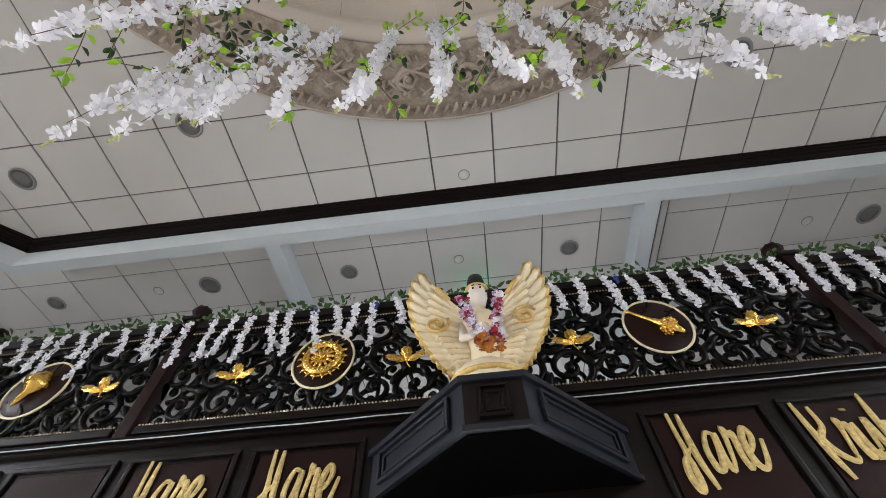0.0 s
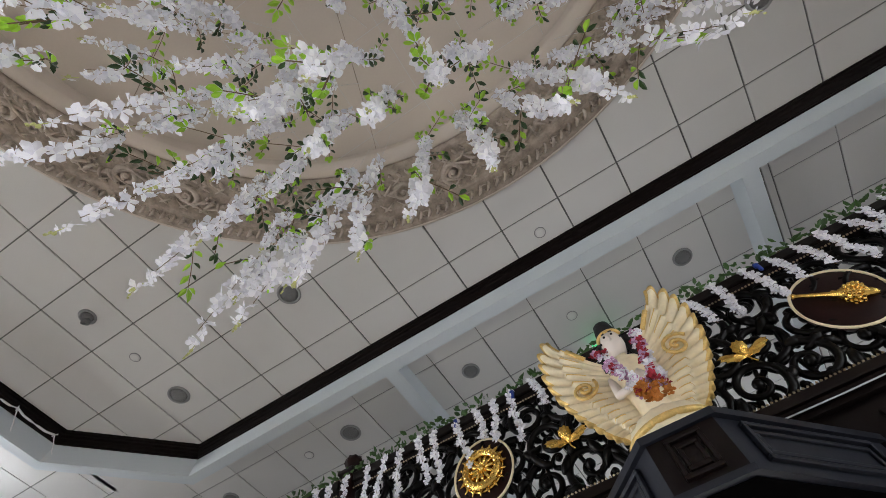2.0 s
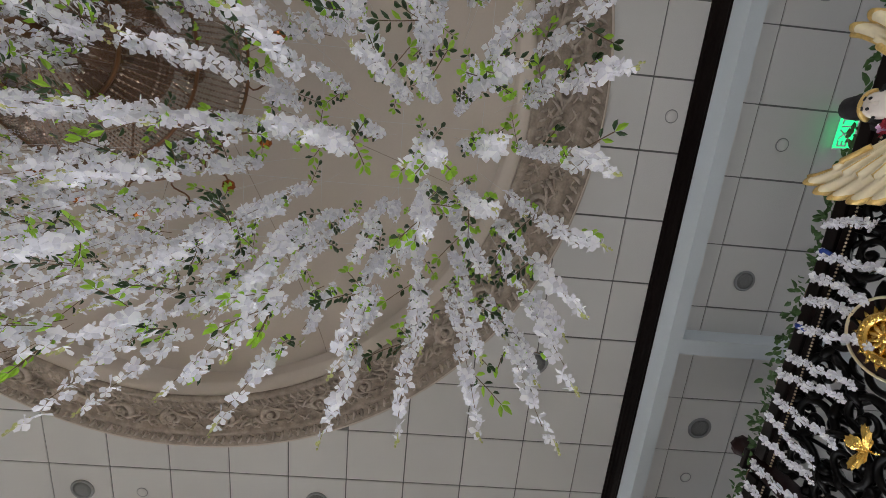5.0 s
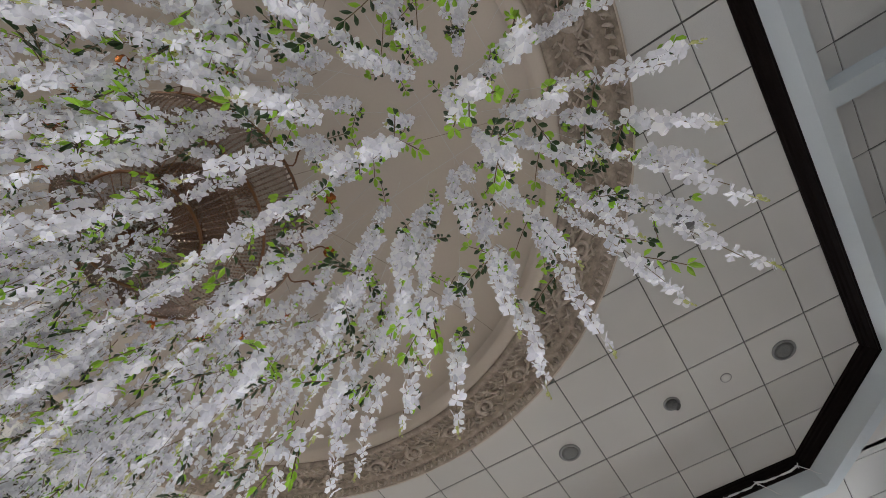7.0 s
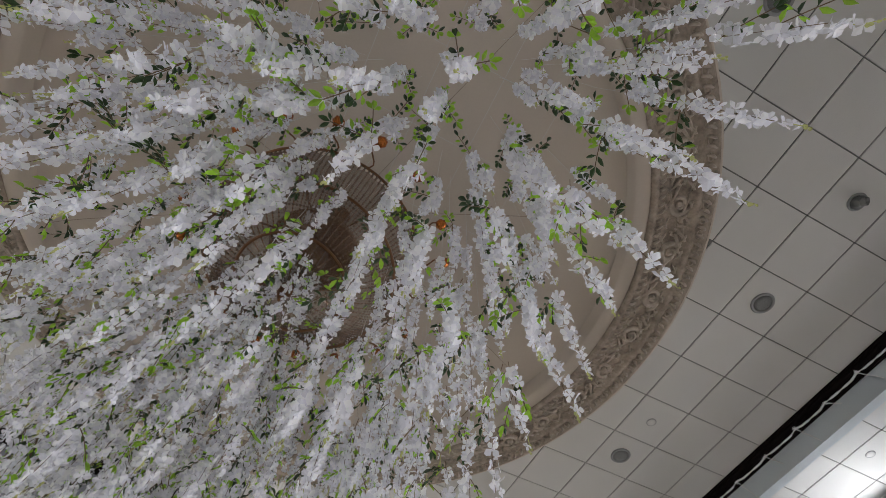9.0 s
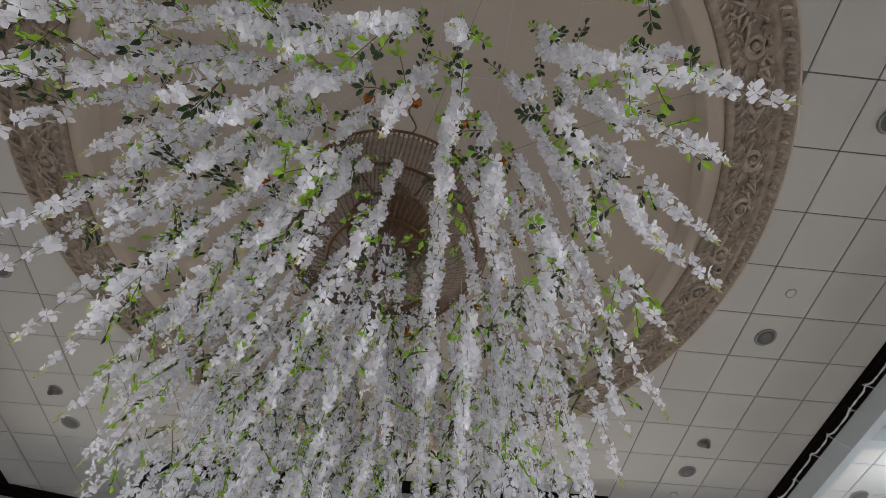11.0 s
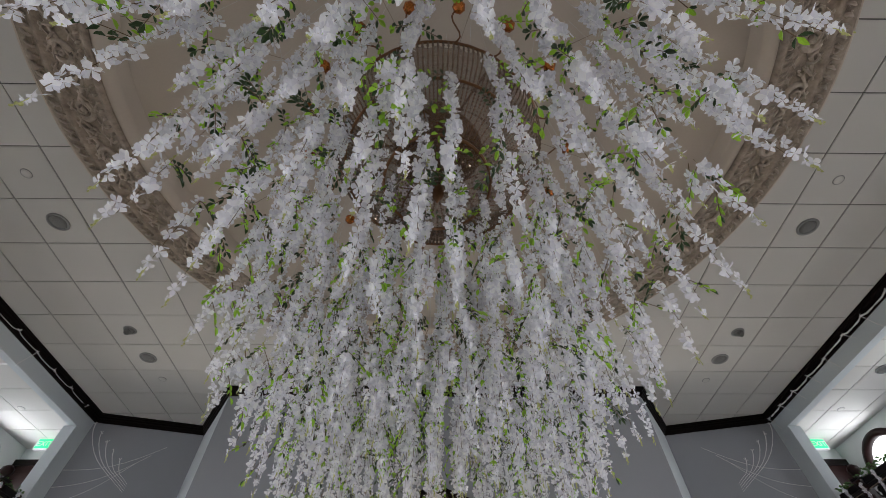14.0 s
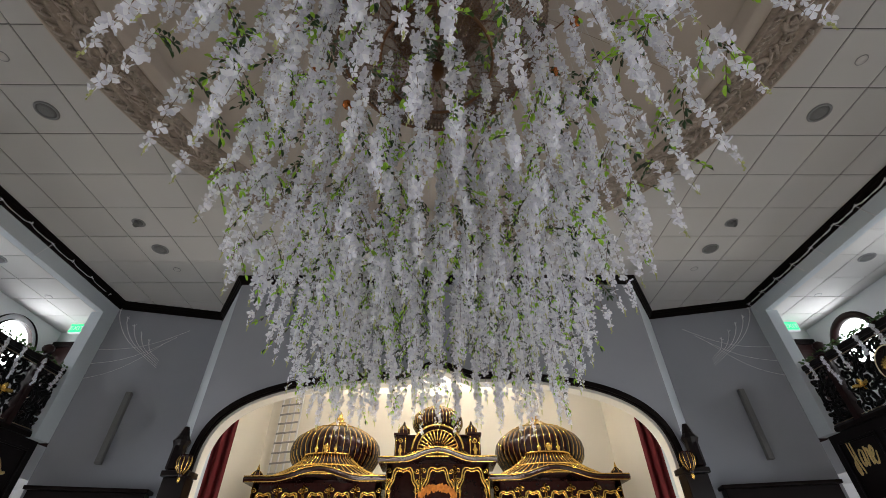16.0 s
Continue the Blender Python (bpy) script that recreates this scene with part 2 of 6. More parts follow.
def sweep(bm, path, profile, closed=True, mi=0):
    """A moulding along a plan path with mitred corners; profile of (offset to the left of the way, height)."""
    n = len(path)
    rows = []
    for i in range(n):
        p = Vector(path[i])
        a = Vector(path[i - 1]) if (closed or i) else None
        b = Vector(path[(i + 1) % n]) if (closed or i < n - 1) else None
        d0 = (p - a).normalized() if a is not None else None
        d1 = (b - p).normalized() if b is not None else None
        d0 = d0 or d1
        d1 = d1 or d0
        n0, n1 = Vector((-d0.y, d0.x)), Vector((-d1.y, d1.x))
        mid = (n0 + n1).normalized()
        k = 1 / max(mid.dot(n0), 0.3)
        rows.append([bm.verts.new((p.x + mid.x * o * k, p.y + mid.y * o * k, z)) for o, z in profile])
    m = len(profile)
    for i in range(n if closed else n - 1):
        a, b = rows[i], rows[(i + 1) % n]
        for k in range(m):
            bm.faces.new((a[k], b[k], b[(k + 1) % m], a[(k + 1) % m])).material_index = mi
    if not closed:
        bm.faces.new(rows[0][::-1])
        bm.faces.new(rows[-1])


# ---- plan ----
H, LOW, CELL = 5.6, 5.495, 0.61
CX, CY = 0.0, -2.29
# the hall's outline at the ceiling, clockwise seen from above: inside lies on the right
OUT = [(-4.66, 2.16), (4.66, 2.16), (5.75, 1.10), (5.75, -7.50), (4.06, -7.93), (3.27, -6.72), (-3.27, -6.72), (-4.06, -7.93), (-5.75, -7.50), (-5.75, 1.10)]
OUT = OUT[::-1]  # counter-clockwise: inside on the left

# floor
bm = bmesh.new()
box(bm, -9, 9, -12, 8, -0.2, 0)
structure("floor", bm, FLOOR, "polished pale stone floor of the hall")

# main ceiling: backing grid and separate tiles in one mesh, open over the dome
bm = bmesh.new()
box(bm, -6.4, 6.4, CY + 3.2, 2.4, H + 0.010, H + 0.03, 1)
box(bm, -6.4, 6.4, -8.6, CY - 3.2, H + 0.010, H + 0.03, 1)
box(bm, -6.4, CX - 3.2, CY - 3.2, CY + 3.2, H + 0.010, H + 0.03, 1)
box(bm, CX + 3.2, 6.4, CY - 3.2, CY + 3.2, H + 0.010, H + 0.03, 1)
for i in range(-10, 11):
    for j in range(-1, 17):
        x0, y0 = i * CELL - 0.305, 1.71 - j * CELL
        cx, cy = x0 + CELL / 2, y0 + CELL / 2
        r = math.hypot(cx - CX, cy - CY)
        if r < 3.30:
            continue
        dz = random.uniform(-0.0015, 0.0015)
        box(bm, x0 + 0.0085, x0 + CELL - 0.0085, y0 + 0.0065, y0 + CELL - 0.0065, H + dz, H + 0.012)
# square corners of the opening that the square backing leaves over the ring
for a in range(48):
    t0, t1 = 2 * math.pi * a / 48, 2 * math.pi * (a + 1) / 48
    q = [(CX + r * math.cos(t), CY + r * math.sin(t)) for r, t in ((3.2, t0), (4.7, t0), (4.7, t1), (3.2, t1))]
    prism(bm, q, H + 0.013, H + 0.028, 1)
structure("ceiling", bm, [TILE, GRID], "grey white square acoustic ceiling tiles")

# plaster dome inside the ring
bm = bmesh.new()
prof = []
for k in range(15):
    a = math.pi / 2 * k / 14
    prof.append((2.93 * math.cos(a), H + 0.02 + 0.42 * math.sin(a)))
lathe(bm, prof, 64, Matrix.Translation((CX, CY, 0)))
bmesh.ops.delete(bm, geom=[f for f in bm.faces if len(f.verts) > 4 and f.calc_center_median().z < H + 0.1], context="FACES_ONLY")
bmesh.ops.reverse_faces(bm, faces=bm.faces[:])
dome = structure("ceiling_dome", bm, PLASTER, "smooth beige plaster dome over the hall", True)
bm = bmesh.new()
for k in range(8):
    t = 2 * math.pi * (k + 0.4) / 8
    tube(bm, [(CX + math.cos(t) * 2.93 * math.cos(a), CY + math.sin(t) * 2.93 * math.cos(a), H + 0.019 + 0.42 * math.sin(a)) for a in [math.pi / 2 * q / 10 for q in range(10)]], 0.003, 4)
part("seam", bm, STUCCO, dome)

# carved ring round the dome: it hangs lower towards its inner edge
bm = bmesh.new()
R0, R1 = 2.98, 3.63
DROP = 0.085


def ring_z(r):
    return H - 0.02 - DROP * (R1 - r) / (R1 - R0)


prof = [(R0, H - 0.05), (R0, H - 0.135), (R0 + 0.03, H - 0.150), (R0 + 0.06, H - 0.135), (R0 + 0.09, H - 0.115), (R0 + 0.12, H - 0.125), (R0 + 0.15, H - 0.105),
        (R0 + 0.30, H - 0.075), (R0 + 0.40, H - 0.070), (R0 + 0.43, H - 0.085), (R0 + 0.46, H - 0.090), (R0 + 0.49, H - 0.060), (R0 + 0.57, H - 0.050), (R0 + 0.60, H - 0.058), (R1 - 0.015, H - 0.042), (R1, H - 0.02), (R1, H + 0.005)]
lathe(bm, prof, 128, Matrix.Translation((CX, CY, 0)))
bmesh.ops.delete(bm, geom=[f for f in bm.faces if len(f.verts) > 4], context="FACES_ONLY")
ring = structure("ceiling_ring", bm, STUCCO, "carved stucco ring with scrolls and egg moulding", True)
bm = bmesh.new()
prof = [(R0 - 0.13, H + 0.10), (R0 - 0.13, H - 0.075), (R0 - 0.12, H - 0.100), (R0 - 0.085, H - 0.108), (R0 - 0.07, H - 0.120), (R0 - 0.02, H - 0.128), (R0 - 0.002, H - 0.118), (R0 - 0.002, H + 0.02)]
lathe(bm, prof, 128, Matrix.Translation((CX, CY, 0)))
bmesh.ops.delete(bm, geom=[f for f in bm.faces if len(f.verts) > 4], context="FACES_ONLY")
part("inner_moulding", bm, PLASTER, ring, "smooth beige plaster step moulding", True)


def polar(r, t, z):
    return Vector((CX + r * math.cos(t), CY + r * math.sin(t), z))


bm = bmesh.new()
for k in range(260):  # leaf borders
    t = 2 * math.pi * k / 260
    for rr, ln, sw in ((R0 + 0.50, 0.085, 0.012), (R0 + 0.075, 0.055, -0.010)):
        pts = [polar(rr + ln * q / 3, t + sw * (q / 3) ** 2, ring_z(rr) - 0.018 - 0.016 * math.sin(math.pi * (q + 0.5) / 3.5)) for q in range(4)]
        tube(bm, pts, 0.017, 4, taper=lambda u: 0.55 + 0.5 * math.sin(math.pi * u))
part("leaf_border", bm, RELIEF, ring, smooth=True)
N = 42
RM = R0 + 0.275
for k in range(N):  # running scrolls
    bm = bmesh.new()
    t0 = 2 * math.pi * k / N
    dt = 2 * math.pi / N
    flip = 1 if k % 2 else -1
    pts = []
    for s in range(26):
        u = s / 25
        a = flip * (0.6 + 9.0 * u)
        rad = 0.105 * (1 - 0.82 * u)
        rr = RM + rad * math.cos(a)
        pts.append(polar(rr, t0 + dt * 0.30 + rad * math.sin(a) / 3.2, ring_z(rr) - 0.018 - 0.016 * u))
    tube(bm, pts, 0.027, 5, taper=lambda u: 1.15 - 0.7 * u)
    pts = []
    for s in range(9):
        rr = RM - flip * 0.10 * math.cos(math.pi * s / 8)
        pts.append(polar(rr, t0 + dt * s / 8, ring_z(rr) - 0.016))
    tube(bm, pts, 0.018, 5, taper=lambda u: 0.5 + 0.7 * math.sin(math.pi * u))
    for w in range(5):
        a = t0 + dt * (0.55 + 0.09 * w)
        pts = []
        for s in range(6):
            rr = RM + flip * (0.02 + 0.11 * s / 5) * (1 - 0.25 * abs(w - 2) / 2)
            pts.append(polar(rr, a + (w - 2) * 0.006 * s, ring_z(rr) - 0.014 - 0.028 * math.sin(math.pi * s / 5)))
        tube(bm, pts, 0.020, 5, taper=lambda u: 1.0 - 0.75 * u)
    ball(bm, polar(RM, t0 + dt * 0.30, ring_z(RM) - 0.03), 0.028, 8)
    for side in (-1, 1):  # acanthus leaves and berries in the gaps
        for w in range(6):
            a = t0 + dt * (w + 0.5) / 6
            pts = []
            for s in range(5):
                rr = RM + side * (0.145 - 0.075 * s / 4)
                pts.append(polar(rr, a + 0.008 * s * (1 if w % 2 else -1), ring_z(rr) - 0.008 - 0.022 * math.sin(math.pi * s / 4)))
            tube(bm, pts, 0.017, 4, taper=lambda u: 1.0 - 0.6 * u)
    for w in range(7):
        rr = RM + 0.035 * math.cos(w * 2.4)
        ball(bm, polar(rr, t0 + dt * 0.86 + 0.010 * math.sin(w * 2.4), ring_z(rr) - 0.028), 0.015, 6)
    part("scroll_carving", bm, RELIEF, ring, smooth=True)
bm = bmesh.new()
for k in range(150):  # small running curls on the outer band
    t = 2 * math.pi * k / 150
    pts = [polar(R1 - 0.115 + 0.035 * math.cos(5.5 * q / 7) * (1 - q / 10), t + 0.012 * math.sin(5.5 * q / 7), ring_z(R1 - 0.11) - 0.022) for q in range(8)]
    tube(bm, pts, 0.008, 4, taper=lambda u: 1.2 - 0.6 * u)
tagged(part("running_curl", bm, RELIEF, ring, smooth=True), kind="stuff")
bm = bmesh.new()
tube(bm, [polar(R1 - 0.012, 2 * math.pi * k / 128, H - 0.026) for k in range(129)], 0.020, 6)
part("outer_lip", bm, PLASTER, ring, "smooth pale plaster lip", True)

# crown moulding of the main ceiling
bm = bmesh.new()
prof = [(0.0, H), (0.100, H), (0.100, H - 0.016), (0.086, H - 0.022), (0.082, H - 0.040), (0.064, H - 0.046), (0.056, H - 0.070), (0.040, H - 0.076), (0.026, H - 0.105), (0.018, H - 0.111), (0.018, H - 0.128), (0.0, H - 0.128)]
sweep(bm, OUT, prof[::-1])
structure("crown_trim", bm, CROWN, "black brown stepped crown moulding")

# beam round the galleries, under the crown moulding
bm = bmesh.new()
gal = [(-5.75, -7.52), (-5.75, 1.10), (-4.66, 2.16), (4.66, 2.16), (5.75, 1.10), (5.75, -7.52)]
sweep(bm, gal, [(0.0, H + 0.02), (0.125, H + 0.02), (0.125, 5.25), (0.0, 5.25)], closed=False)
for s in (-1, 1):
    a, b = sorted((s * 5.752, s * 5.95))
    box(bm, a, b, -7.50, -7.20, 3.2, 5.249)
structure("beam_main", bm, BEAM, "pale grey painted beam along the galleries")
bm = bmesh.new()
for x0, x1 in ((-2.07, -1.92), (1.70, 1.85)):
    box(bm, x0, x1, 2.285, 6.0, 5.27, LOW + 0.02)
for s in (-1, 1):
    for yy in (-4.7, -1.2):
        box(bm, min(s * 5.875, s * 7.5), max(s * 5.875, s * 7.5), yy - 0.08, yy + 0.08, 5.27, LOW + 0.02)
structure("beam_cross", bm, BEAM, "pale grey cross beams of the gallery ceiling")

# gallery ceiling
bm = bmesh.new()
for x0, x1, y0, y1 in ((-7.9, 7.9, 2.2, 6.6), (-7.9, -5.8, -9.2, 2.2), (5.8, 7.9, -9.2, 2.2)):
    box(bm, x0, x1, y0, y1, LOW + 0.010, LOW + 0.03, 1)
for s in (-1, 1):
    tri = [(s * 4.70, 2.26), (s * 5.85, 1.16), (s * 5.85, 2.26)]
    prism(bm, tri if s > 0 else tri[::-1], LOW, LOW + 0.03)


def inside(x, y):
    c = False
    for (ax, ay), (bx, by) in zip(OUT, OUT[1:] + OUT[:1]):
        if (ay > y) != (by > y) and x < (bx - ax) * (y - ay) / (by - ay) + ax:
            c = not c
    return c


for i in range(-14, 14):
    for j in range(-7, 20):
        x0, y0 = 0.155 + i * CELL, 2.60 - j * CELL
        wide = CELL
        if y0 > 1.9:
            # each bay between the cross beams has its own rows
            if abs(x0 + 2.285) < 0.01:
                x0, wide = -2.05, 0.375
            elif x0 < -2.3:
                x0 += 0.235
            elif x0 > 1.9:
                x0 += 0.08
        cs = [(x0 + a, y0 + b) for a in (0, wide) for b in (0, CELL)]
        if x0 < -8.2 or x0 > 7.8 or y0 < -9.4 or y0 > 6.3 or (abs(x0 + 0.3) < 5.2 and y0 < -6.0):
            continue
        if any(inside(*c) for c in cs):
            # partial tile behind the beam
            if y0 > 1.7:
                box(bm, x0 + 0.005, x0 + wide - 0.005, max(y0, 2.2), y0 + CELL - 0.005, LOW, LOW + 0.012)
            elif x0 + CELL > 5.8 and x0 > 5.2 and y0 < 1.7:
                box(bm, 5.8, x0 + CELL - 0.005, y0 + 0.005, y0 + CELL - 0.005, LOW, LOW + 0.012)
            elif x0 < -5.8 and y0 < 1.7:
                box(bm, x0 + 0.005, -5.8, y0 + 0.005, y0 + CELL - 0.005, LOW, LOW + 0.012)
            continue
        box(bm, x0 + 0.008, x0 + wide - 0.008, y0 + 0.007, y0 + CELL - 0.007, LOW + random.uniform(-0.0015, 0.0015), LOW + 0.012)
box(bm, 1.993, 2.057, 2.2, 6.2, LOW, LOW + 0.012)
structure("ceiling_gallery", bm, [TILE, GRID], "white square acoustic tiles over the gallery")

# walls at the altar end
bm = bmesh.new()
for s in (-1, 1):
    p, q, e = (s * 5.75, -7.50), (s * 4.06, -7.93), (s * 3.27, -6.72)
    if s > 0:
        slab(bm, q, p, 0, H + 0.05, 0.30)
    else:
        slab(bm, p, q, 0, H + 0.05, 0.30)
structure("wall_diagonal", bm, WALL, "blue grey painted diagonal walls beside the altar")
bm = bmesh.new()
for s in (-1, 1):
    q, e = (s * 4.06, -7.93), (s * 3.27, -6.72)
    if s > 0:
        slab(bm, e, q, 0, H + 0.05, 0.30)
    else:
        slab(bm, q, e, 0, H + 0.05, 0.30)
structure("wall_return", bm, BEAM, "pale grey return walls of the altar front")

# altar front with its flat arch
AA, AZ, AB = 3.08, 2.60, 1.22


def arch(u, a=AA, b=AB):
    """A point of the arch for u from -1 to 1."""
    t = math.pi * (1 - (u + 1) / 2)
    c, s = math.cos(t), math.sin(t)
    e = 2 / 3.0
    x = a * math.copysign(abs(c) ** e, c)
    # a slight rise in the middle
    return (x, AZ + b * abs(s) ** e + 0.20 * max(0.0, 1 - (x / 0.50) ** 2) ** 2)


bm = bmesh.new()
NA = 96
for y in (-6.72, -6.88):
    top = [bm.verts.new((-3.27 + 6.54 * k / NA, y, H + 0.05)) for k in range(NA + 1)]
    low = [bm.verts.new((arch(-1 + 2 * k / NA)[0], y, arch(-1 + 2 * k / NA)[1])) for k in range(NA + 1)]
    for k in range(NA):
        f = (top[k], low[k], low[k + 1], top[k + 1])
        bm.faces.new(f if y > -7 else f[::-1])
    for s, k in ((-1, 0), (1, NA)):
        b0, b1 = bm.verts.new((s * 3.27, y, 0)), bm.verts.new((s * AA, y, 0))
        f = (top[k], b0, b1, low[k])
        bm.faces.new(f if (s < 0) == (y > -7) else f[::-1])
structure("wall_altar", bm, WALL, "blue grey wall with a wide flat arch")
bm = bmesh.new()


def band(bm, off0, off1, y0, y1, mi=0):
    """An arched band between two offsets from the arch line."""
    def line(o):
        return [(AA + o, 0.0)] + [arch(1 - 2 * k / NA, AA + o, AB + o) for k in range(NA + 1)] + [(-AA - o, 0.0)]
    a, b = line(off0), line(off1)
    va = [[bm.verts.new((x, y, z)) for x, z in l] for l in (a, b) for y in (y0, y1)]
    a0, a1, b0, b1 = va
    for k in range(len(a) - 1):
        for p, q in ((a0, a1), (a1, b1), (b1, b0), (b0, a0)):
            bm.faces.new((p[k], q[k], q[k + 1], p[k + 1])).material_index = mi


band(bm, 0.01, 0.11, -6.66, -6.725)
band(bm, 0.035, 0.085, -6.64, -6.665)
bmesh.ops.recalc_face_normals(bm, faces=bm.faces[:])
structure("arch_trim", bm, CROWN, "black moulding round the altar arch")
bm = bmesh.new()
band(bm, -0.03, 0.012, -6.70, -6.90)
bmesh.ops.recalc_face_normals(bm, faces=bm.faces[:])
structure("arch_lining", bm, CREAM, "cream lining of the altar arch")

# altar alcove
bm = bmesh.new()
box(bm, -3.8, 3.8, -10.5, -10.2, 0, 6.2)
box(bm, 3.6, 3.9, -10.2, -7.85, 0, 6.2)
box(bm, -3.9, -3.6, -10.2, -7.85, 0, 6.2)
structure("wall_alcove", bm, CREAM, "cream walls of the altar alcove")
bm = bmesh.new()
box(bm, -3.4, 3.4, -10.5, -7.03, 6.0, 6.2)
box(bm, 2.55, 3.6, -10.2, -7.9, 5.2, 6.0)
box(bm, -3.6, -2.55, -10.2, -7.9, 5.2, 6.0)
box(bm, 2.55, 3.1, -7.9, -7.03, 5.2, 6.0)
box(bm, -3.1, -2.55, -7.9, -7.03, 5.2, 6.0)
structure("ceiling_alcove", bm, CREAM, "cream alcove ceiling with lowered side soffits")

# outer walls with their window openings
WIN = ((-7.6, 4.85), (-5.0, 4.85), (-2.4, 4.85), (0.2, 4.85))
WR = 0.42
for s in (-1, 1):
    bm = bmesh.new()
    x0, x1 = (7.45, 7.75) if s > 0 else (-7.75, -7.45)
    # below the gallery: three large openings, unseen, added for the fill lamps
    edge = [-9.0, -6.2, -4.2, -3.2, -1.2, -0.2, 1.8, 6.6]
    box(bm, x0, x1, -9.0, 6.6, 0, 0.7)
    box(bm, x0, x1, -9.0, 6.6, 2.5, 4.25)
    for a, b in zip(edge[::2], edge[1::2]):
        box(bm, x0, x1, a, b, 0.7, 2.5)
    # gallery: squares with a round hole
    cuts = [-9.0]
    for wy, wz in WIN:
        cuts += [wy - 0.6, wy + 0.6]
        n = 32
        for xx in (x0, x1):
            hole = [bm.verts.new((xx, wy + WR * math.cos(2 * math.pi * k / n), wz + WR * math.sin(2 * math.pi * k / n))) for k in range(n)]
            rim = []
            for k in range(n):
                a = 2 * math.pi * k / n
                sc = 0.6 / max(abs(math.cos(a)), abs(math.sin(a)))
                rim.append(bm.verts.new((xx, wy + sc * math.cos(a), wz + sc * math.sin(a))))
            for k in range(n):
                bm.faces.new((hole[k], rim[k], rim[(k + 1) % n], hole[(k + 1) % n]))
    cuts.append(6.6)
    for a, b in zip(cuts[::2], cuts[1::2]):
        box(bm, x0, x1, a, b, 4.25, 5.45)
    box(bm, x0, x1, -9.0, 6.6, 5.45, 5.8)
    bmesh.ops.recalc_face_normals(bm, faces=bm.faces[:])
    structure("wall_east" if s > 0 else "wall_west", bm, WHITE, "white painted outer wall of the gallery")
    for k, (wy, wz) in enumerate(WIN):
        w = tagged(thing("window_%d" % (k + 1 + (4 if s > 0 else 0)), (s * 7.45, wy, wz), "round window with a dark wooden frame", "window"), kind="structure")
        bm = bmesh.new()
        m = Matrix.Rotation(math.pi / 2, 4, "Y")
        lathe(bm, [(WR + 0.09, -0.05), (WR + 0.10, -0.02), (WR + 0.10, 0.02), (WR + 0.03, 0.05), (WR - 0.015, 0.03), (WR - 0.015, -0.05)], 40, m)
        bmesh.ops.delete(bm, geom=[f for f in bm.faces if len(f.verts) > 4], context="FACES_ONLY")
        part("window_frame", bm, REDWOOD, w, smooth=True)
        bm = bmesh.new()
        lathe(bm, [(WR, 0.0), (WR, 0.30)] if s > 0 else [(WR, -0.30), (WR, 0.0)], 40, m)
        bmesh.ops.delete(bm, geom=[f for f in bm.faces if len(f.verts) > 4], context="FACES_ONLY")
        part("window_reveal", bm, WHITE, w, smooth=True)
        bm = bmesh.new()
        xx = s * 0.16
        lathe(bm, [(WR - 0.002, -0.006), (WR - 0.002, 0.006)], 40, Matrix.Translation((xx, 0, 0)) @ m)
        part("pane", bm, DAYGLASS, w)
bm = bmesh.new()
box(bm, -7.75, -2.4, 6.3, 6.6, 0, 5.8)
box(bm, 2.4, 7.75, 6.3, 6.6, 0, 5.8)
box(bm, -2.4, 2.4, 6.3, 6.6, 2.8, 5.8)
structure("wall_north", bm, WHITE, "white wall behind the front gallery")
bm = bmesh.new()
for s in (-1, 1):
    a, b = sorted((s * 5.3, s * 7.75))
    box(bm, a, b, -9.0, -8.45, 0, 5.8)
structure("wall_south", bm, WHITE, "white end walls of the side galleries")
bm = bmesh.new()
box(bm, -8.5, 8.5, -10.6, 7.2, 6.35, 6.5)
structure("roof", bm, WHITE, "roof slab over the hall")

# gallery floors
bm = bmesh.new()
box(bm, -7.45, 7.45, 2.36, 6.3, 2.75, 3.2)
for s in (-1, 1):
    a, b = sorted((s * 5.95, s * 7.45))
    box(bm, a, b, -8.62, 2.36, 2.75, 3.2)
structure("gallery_floor", bm, WHITE, "floor slab of the galleries")

# ---- ceiling fixtures ----


def speaker(at, big=True):
    """A round flush ceiling loudspeaker."""
    t = thing("ceiling_speaker", at, "round grey flush ceiling loudspeaker with a dark grille", "ceiling speaker", "ceiling speakers")
    k = 1.0 if big else 0.82
    bm = bmesh.new()
    lathe(bm, [(0.118 * k, 0.004), (0.122 * k, -0.006), (0.112 * k, -0.016), (0.096 * k, -0.012), (0.094 * k, 0.004)], 32)
    part("rim", bm, FIXTURE, t, smooth=True)
    bm = bmesh.new()
    lathe(bm, [(0.095 * k, 0.002), (0.095 * k, -0.006), (0.05 * k, -0.013), (0.001, -0.015)], 32)
    part("grille", bm, FIXTURE_DARK, t, smooth=True)
    return t


def spot(at):
    """A small dark eyeball spotlight."""
    t = thing("ceiling_spotlight", at, "dark tilted eyeball spotlight set in the ceiling", "spotlight", "ceiling spotlights")
    bm = bmesh.new()
    lathe(bm, [(0.088, 0.004), (0.090, -0.006), (0.078, -0.014), (0.066, -0.008), (0.064, 0.004)], 28)
    part("rim", bm, FIXTURE, t, smooth=True)
    bm = bmesh.new()
    ball(bm, (0, 0, 0.0), 0.064, 16)
    lathe(bm, [(0.040, -0.03), (0.040, -0.085), (0.030, -0.088), (0.026, -0.05)], 16, pose(0.012, 0.0, 0.0, 25, 15, 0))
    part("eyeball", bm, FIXTURE_DARK, t, smooth=True)
    return t


